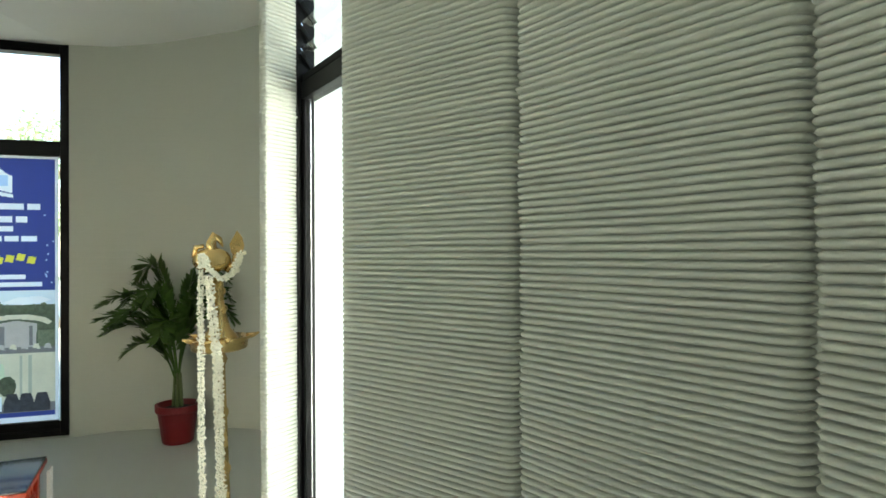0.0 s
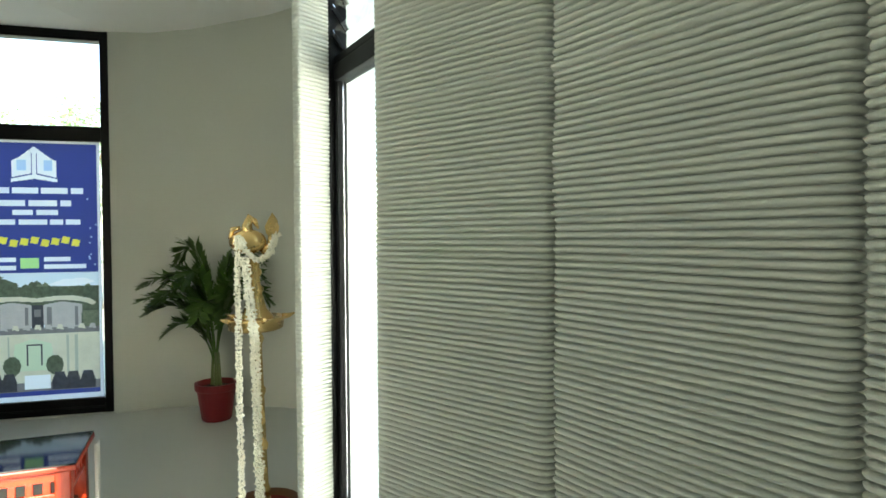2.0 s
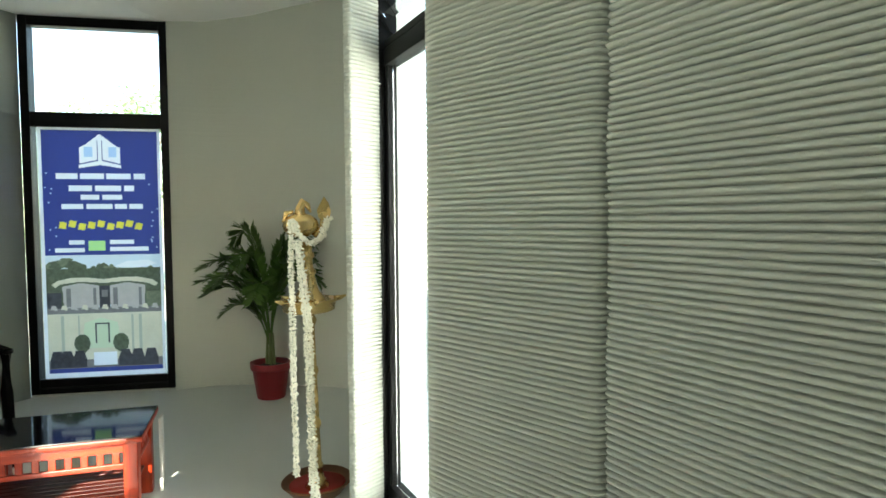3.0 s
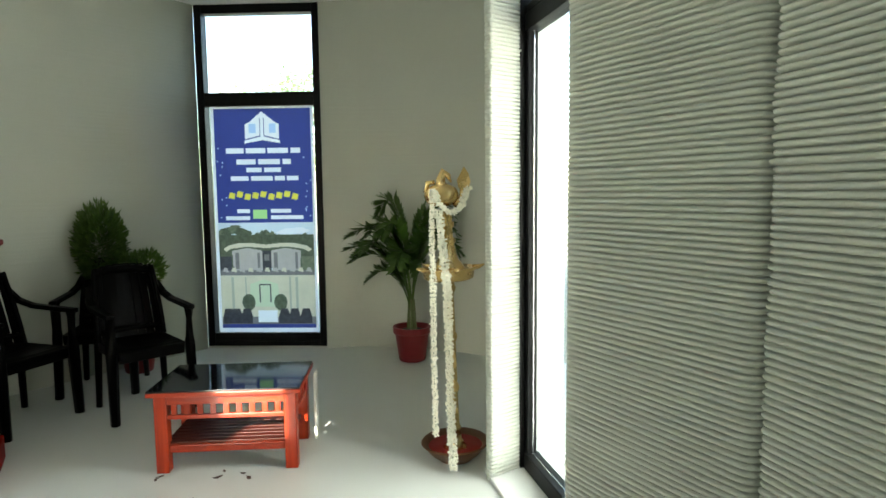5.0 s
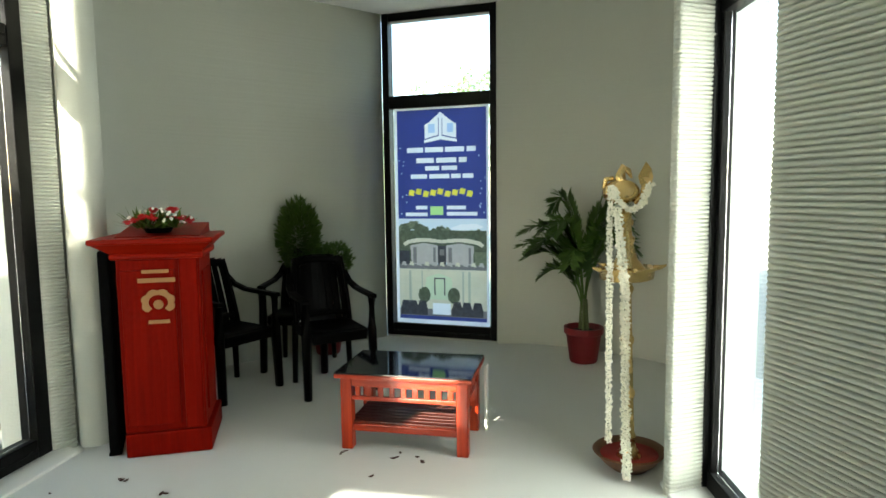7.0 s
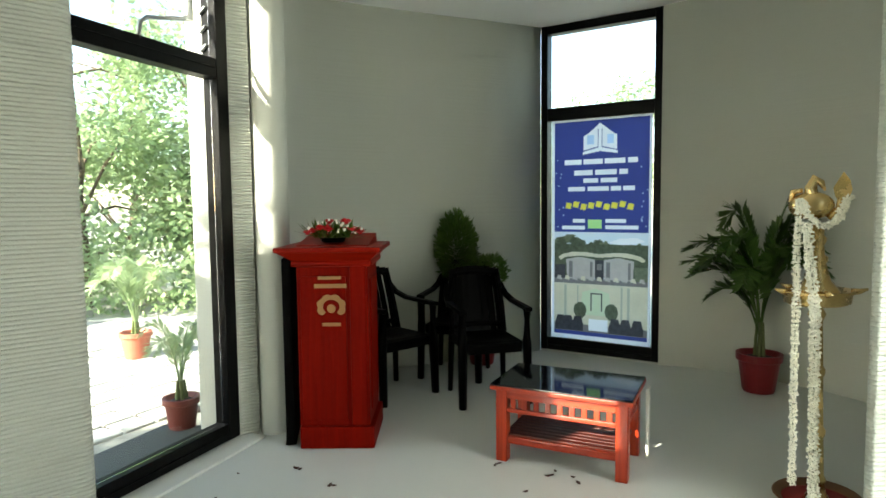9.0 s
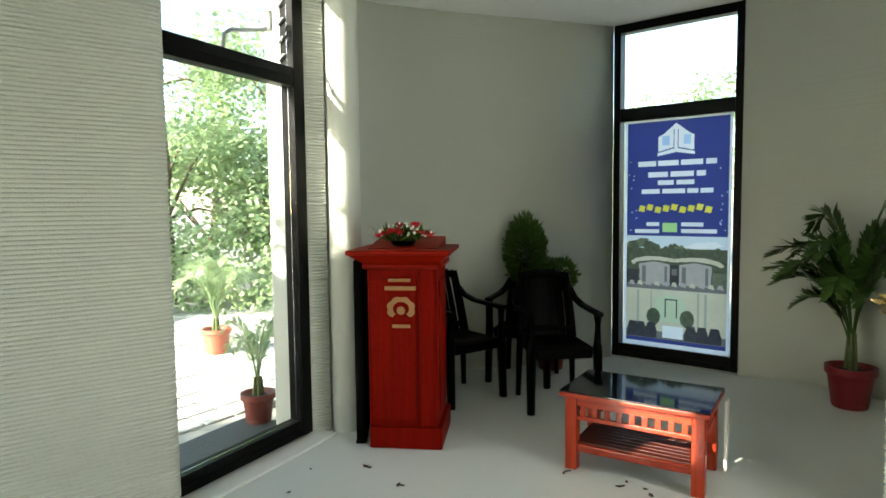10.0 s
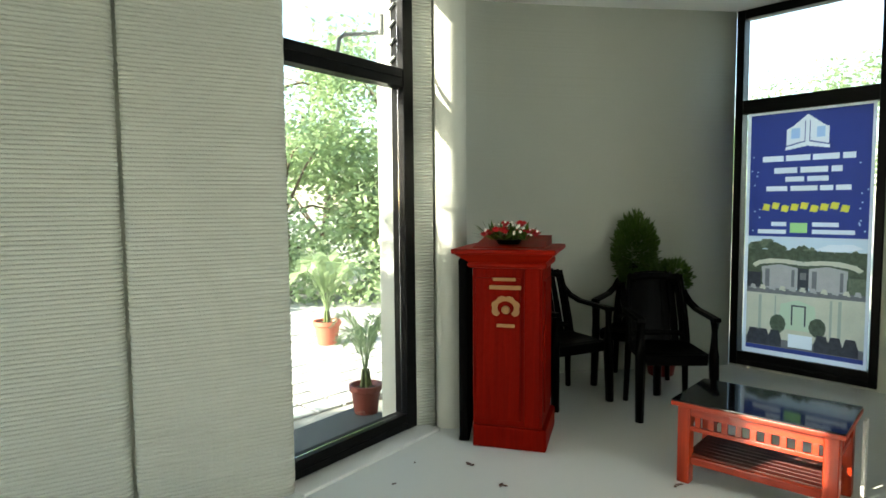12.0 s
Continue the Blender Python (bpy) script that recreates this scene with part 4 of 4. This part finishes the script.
    for y in (-0.006, 0.006):
        tail.faces.new([tail.verts.new(side * (0.092 + x) + Vector((-0.4 * y, 0.916 * y, 1.325 + z))) for x, z in rim])
    tail.verts.ensure_lookup_table()
    n = len(rim)
    for k in range(n):
        tail.faces.new((tail.verts[k], tail.verts[(k + 1) % n], tail.verts[n + (k + 1) % n], tail.verts[n + k]))
    part("tail_leaf", tail, M_BRASS, th)


oil_lamp()


def garland(pts, per_m, size, label, seed, name="jasmine_garland"):
    """A string of small blossoms along pts."""
    rng = random.Random(seed)
    th = thing(name, pose(*pts[0]), label, "garland", "jasmine garlands")
    o = Vector(pts[0])
    ps = [Vector(p) - o for p in pts]
    thread = bmesh.new()
    tube(ps, 0.002, 5, thread)
    part("thread", thread, M_STEM, th)
    vs, fs = [], []
    for a, b in zip(ps, ps[1:]):
        n = max(2, int((b - a).length * per_m))
        for k in range(n):
            p = a.lerp(b, (k + rng.random()) / n)
            lump = 0.75 + 0.45 * rng.random()
            for j in range(10):
                an = rng.uniform(0, 6.28)
                c = p + Vector((math.cos(an), math.sin(an), rng.uniform(-0.4, 0.4))) * size * lump * rng.uniform(0.25, 0.85)
                g = Vector((rng.uniform(-1, 1), rng.uniform(-1, 1), rng.uniform(-1, 1))).normalized()
                u = g.orthogonal().normalized()
                v = g.cross(u)
                e = len(vs)
                r, ln = size * 0.24, size * 0.42
                vs += [c - g * ln, c + u * r, c + v * r, c - u * r, c - v * r, c + g * ln]
                for q in range(4):
                    fs.append((e, e + 1 + (q + 1) % 4, e + 1 + q))
                    fs.append((e + 5, e + 1 + q, e + 1 + (q + 1) % 4))
    me = bpy.data.meshes.new("blossoms")
    me.from_pydata(vs, [], fs)
    for p in me.polygons:
        p.use_smooth = True
    part("blossoms", me, M_JASMINE, th)


LX, LY = 1.01, 3.085
SX, SY = 0.92, 0.39


def by_lamp(side, front, z):
    return (LX + SX * side + SY * front, LY + SY * side - SX * front, z)


garland([by_lamp(-0.09, 0.045, 1.345), by_lamp(-0.092, 0.05, 1.10), by_lamp(-0.088, 0.125, 0.985), by_lamp(-0.088, 0.11, 0.6), by_lamp(-0.083, 0.09, 0.15)],
        150, 0.0175, "long white jasmine garland hanging from the brass lamp", 3)
garland([by_lamp(-0.085, 0.045, 1.35), by_lamp(-0.055, 0.055, 1.285), by_lamp(0.0, 0.055, 1.235), by_lamp(0.05, 0.05, 1.27), by_lamp(0.075, 0.03, 1.34), by_lamp(0.085, 0.015, 1.36)],
        150, 0.0215, "white jasmine garland looped round the lamp's finial", 4)
garland([by_lamp(-0.06, 0.055, 1.25), by_lamp(-0.045, 0.07, 1.10), by_lamp(-0.03, 0.11, 0.99), by_lamp(-0.024, 0.150, 0.95), by_lamp(-0.020, 0.075, 0.85), by_lamp(-0.012, 0.06, 0.4), by_lamp(-0.006, 0.09, 0.18), by_lamp(0.0, 0.17, 0.11), by_lamp(0.0, 0.182, 0.02)],
        150, 0.024, "thick white jasmine garland down the lamp's stem", 5)


# ---- petals on the floor ----
def petal(x, y, s, a):
    bm = bmesh.new()
    top = [bm.verts.new((s * u, s * v, 0.002 + 0.004 * abs(u))) for u, v in ((-1, 0), (-0.3, 0.5), (0.6, 0.45), (1, 0), (0.5, -0.4), (-0.4, -0.45))]
    bm.faces.new(top)
    geo = bmesh.ops.extrude_face_region(bm, geom=bm.faces[:])
    bmesh.ops.translate(bm, verts=[v for v in geo["geom"] if isinstance(v, bmesh.types.BMVert)], vec=(0, 0, 0.002))
    ob = part("petal", bm, M_PETAL, at=pose(x, y, 0, 0, 0, a))
    tagged(ob, "small dried dark flower petal on the floor", "petal", "fallen petals")


PETALS = [(0.21, 2.5), (0.07, 2.44), (0.12, 2.24), (-0.75, 1.49), (-0.48, 1.55), (-0.19, 2.35), (-0.18, 2.31), (-1.2, 1.22), (-0.78, 1.48), (-0.69, 1.05), (-0.89, 1.22), (-0.5, 1.54), (0.05, 2.51), (0.15, 2.53), (-0.19, 2.33), (0.06, 2.44), (0.2, 2.51), (0.07, 2.46), (-1.21, 1.22), (-0.49, 1.53), (-0.77, 1.48)]
rngp = random.Random(2)
for x, y in PETALS:
    petal(x, y, rngp.uniform(0.010, 0.018), rngp.uniform(0, 360))


# ---- outside ----
tagged(part("ground", box((400, 400, 0.2), (0, 0, -0.14)), M_GROUND), "dry garden ground around the house", "ground", kind="structure")
step = thing("step", heading(-1.42, 1.28, 0.545, -0.838), "smooth dark grey step outside the glass", "step", kind="structure")
part("tread", box((1.1, 0.36, 0.05), (0.42, -0.31, -0.018), 0.006), M_SLAB, step)


def paving():
    th = thing("pavement", Matrix(), "pale zigzag concrete pavers, sunlit", "pavement", kind="structure")
    rng = random.Random(9)
    me = finish(box((0.205, 0.205, 0.05), (0, 0, 0), 0.008))
    me.materials.append(M_PAVER)
    rest = bmesh.new()
    count = 0
    turn = Matrix.Rotation(radians(27), 4, "Z")
    part("bedding", box((4.4, 4.6, 0.012), (-4.3, 0.1, -0.038)), M_SOIL, th)
    for i in range(-18, 19):
        for j in range(-18, 19):
            p = turn @ Vector((0.222 * i, 0.222 * j, 0))
            x, y = p.x - 4.0, p.y + 1.2
            if x > -1.30 - 0.62 * (y - 0.6) - 0.55 or x > -1.35 or y < -2.2 or x < -6.6:
                continue
            m = Matrix.Translation((x, y, -0.048 + rng.uniform(-0.003, 0.003))) @ turn @ pose(0, 0, 0, rng.uniform(-1, 1), rng.uniform(-1, 1), 0)
            if count < 300 and -4.4 < x and -0.1 < y < 2.6:
                part("paver", me, M_PAVER, th, at=m)
                count += 1
            else:
                box((0.205, 0.205, 0.05), rot=m, bm=rest)
    far = part("far_pavers", rest, M_PAVER, th)
    tagged(far, kind="stuff")


paving()
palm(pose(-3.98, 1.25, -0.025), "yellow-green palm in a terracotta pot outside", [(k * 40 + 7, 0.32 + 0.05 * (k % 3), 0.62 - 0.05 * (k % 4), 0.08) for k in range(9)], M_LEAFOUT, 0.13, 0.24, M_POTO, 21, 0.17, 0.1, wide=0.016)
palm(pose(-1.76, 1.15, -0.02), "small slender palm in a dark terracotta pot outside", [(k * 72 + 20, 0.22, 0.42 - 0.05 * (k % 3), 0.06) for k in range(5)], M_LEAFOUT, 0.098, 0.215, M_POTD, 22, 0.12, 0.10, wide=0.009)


def tree(x, y, h, r, seed, leaves=6500):
    rng = random.Random(seed)
    th = thing("tree", pose(x, y, -0.06), "leafy garden tree in bright sunlight", "tree", "garden trees")
    trunk = [Vector((0, 0, 0))]
    for k in range(5):
        trunk.append(trunk[-1] + Vector((rng.uniform(-.12, .12), rng.uniform(-.12, .12), h * 0.14)))
    bm = tube(trunk, [0.09 - 0.013 * k for k in range(6)], 9)
    ends = []
    for k in range(9):
        b = trunk[rng.choice((1, 2, 3, 4, 5))]
        a = rng.uniform(0, 6.28)
        e = b + Vector((math.cos(a) * r * rng.uniform(.4, .9), math.sin(a) * r * rng.uniform(.4, .9), h * rng.uniform(-0.02, 0.32)))
        tube([b, b.lerp(e, 0.5) + Vector((0, 0, 0.12)), e], [0.03, 0.018, 0.006], 6, bm)
        ends.append(e)
    part("trunk", bm, M_BARK, th)
    vs, fs = [], []
    clumps = [(e + Vector((rng.uniform(-.4, .4), rng.uniform(-.4, .4), rng.uniform(-.5, .3))), rng.uniform(.35, .75)) for e in ends for _ in range(4)]
    for k in range(leaves):
        c, cr = clumps[k % len(clumps)]
        d = Vector((rng.gauss(0, 1), rng.gauss(0, 1), rng.gauss(0, .8))).normalized() * cr * rng.uniform(0.3, 1.05)
        p = c + d
        g = Vector((rng.uniform(-1, 1), rng.uniform(-1, 1), rng.uniform(-.8, .4))).normalized()
        s = g.cross(Vector((rng.uniform(-1, 1), rng.uniform(-1, 1), 1))).normalized()
        ln, w = rng.uniform(0.07, 0.14), rng.uniform(0.022, 0.045)
        n = len(vs)
        vs += [p, p + g * ln * .5 + s * w, p + g * ln, p + g * ln * .5 - s * w]
        fs.append((n, n + 1, n + 2, n + 3))
    me = bpy.data.meshes.new("crown")
    me.from_pydata(vs, [], fs)
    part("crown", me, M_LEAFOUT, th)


# last tree is out of view, added to keep sun off the lower left wall end
for k, (x, y, h, r) in enumerate(((-7.2, 3.0, 3.0, 1.3), (-7.6, 1.2, 4.6, 1.6), (-8.6, 3.4, 5.5, 2.1), (-6.9, -1.2, 3.8, 1.5), (-10.5, 2.2, 5.4, 2.4), (-8.6, 9.6, 4.2, 1.9), (-5.9, 11.4, 4.5, 1.5), (-0.62, -3.9, 3.75, 0.55))):
    tree(x, y, h, r, 60 + k, 18000 if y < -3 else 6500)


def hedge():
    rng = random.Random(31)
    vs, fs = [], []
    for k in range(9000):
        a = rng.uniform(-3.5, 6.0)
        p = Vector((-6.0 - 1.0 * rng.random() - 0.35 * math.sin(a * 1.7), a, rng.random() ** 1.2 * (1.3 + 0.45 * math.sin(a * 2.3))))
        g = Vector((rng.uniform(-1, 1), rng.uniform(-1, 1), rng.uniform(-.3, 1))).normalized()
        s = g.cross(Vector((rng.uniform(-1, 1), 1, rng.uniform(-1, 1)))).normalized()
        ln, w = rng.uniform(0.06, 0.13), rng.uniform(0.02, 0.04)
        n = len(vs)
        vs += [p, p + g * ln * .5 + s * w, p + g * ln, p + g * ln * .5 - s * w]
        fs.append((n, n + 1, n + 2, n + 3))
    me = bpy.data.meshes.new("hedge")
    me.from_pydata(vs, [], fs)
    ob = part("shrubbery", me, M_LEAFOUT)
    tagged(ob, "dense sunlit garden shrubbery", "shrubs", kind="stuff")


hedge()
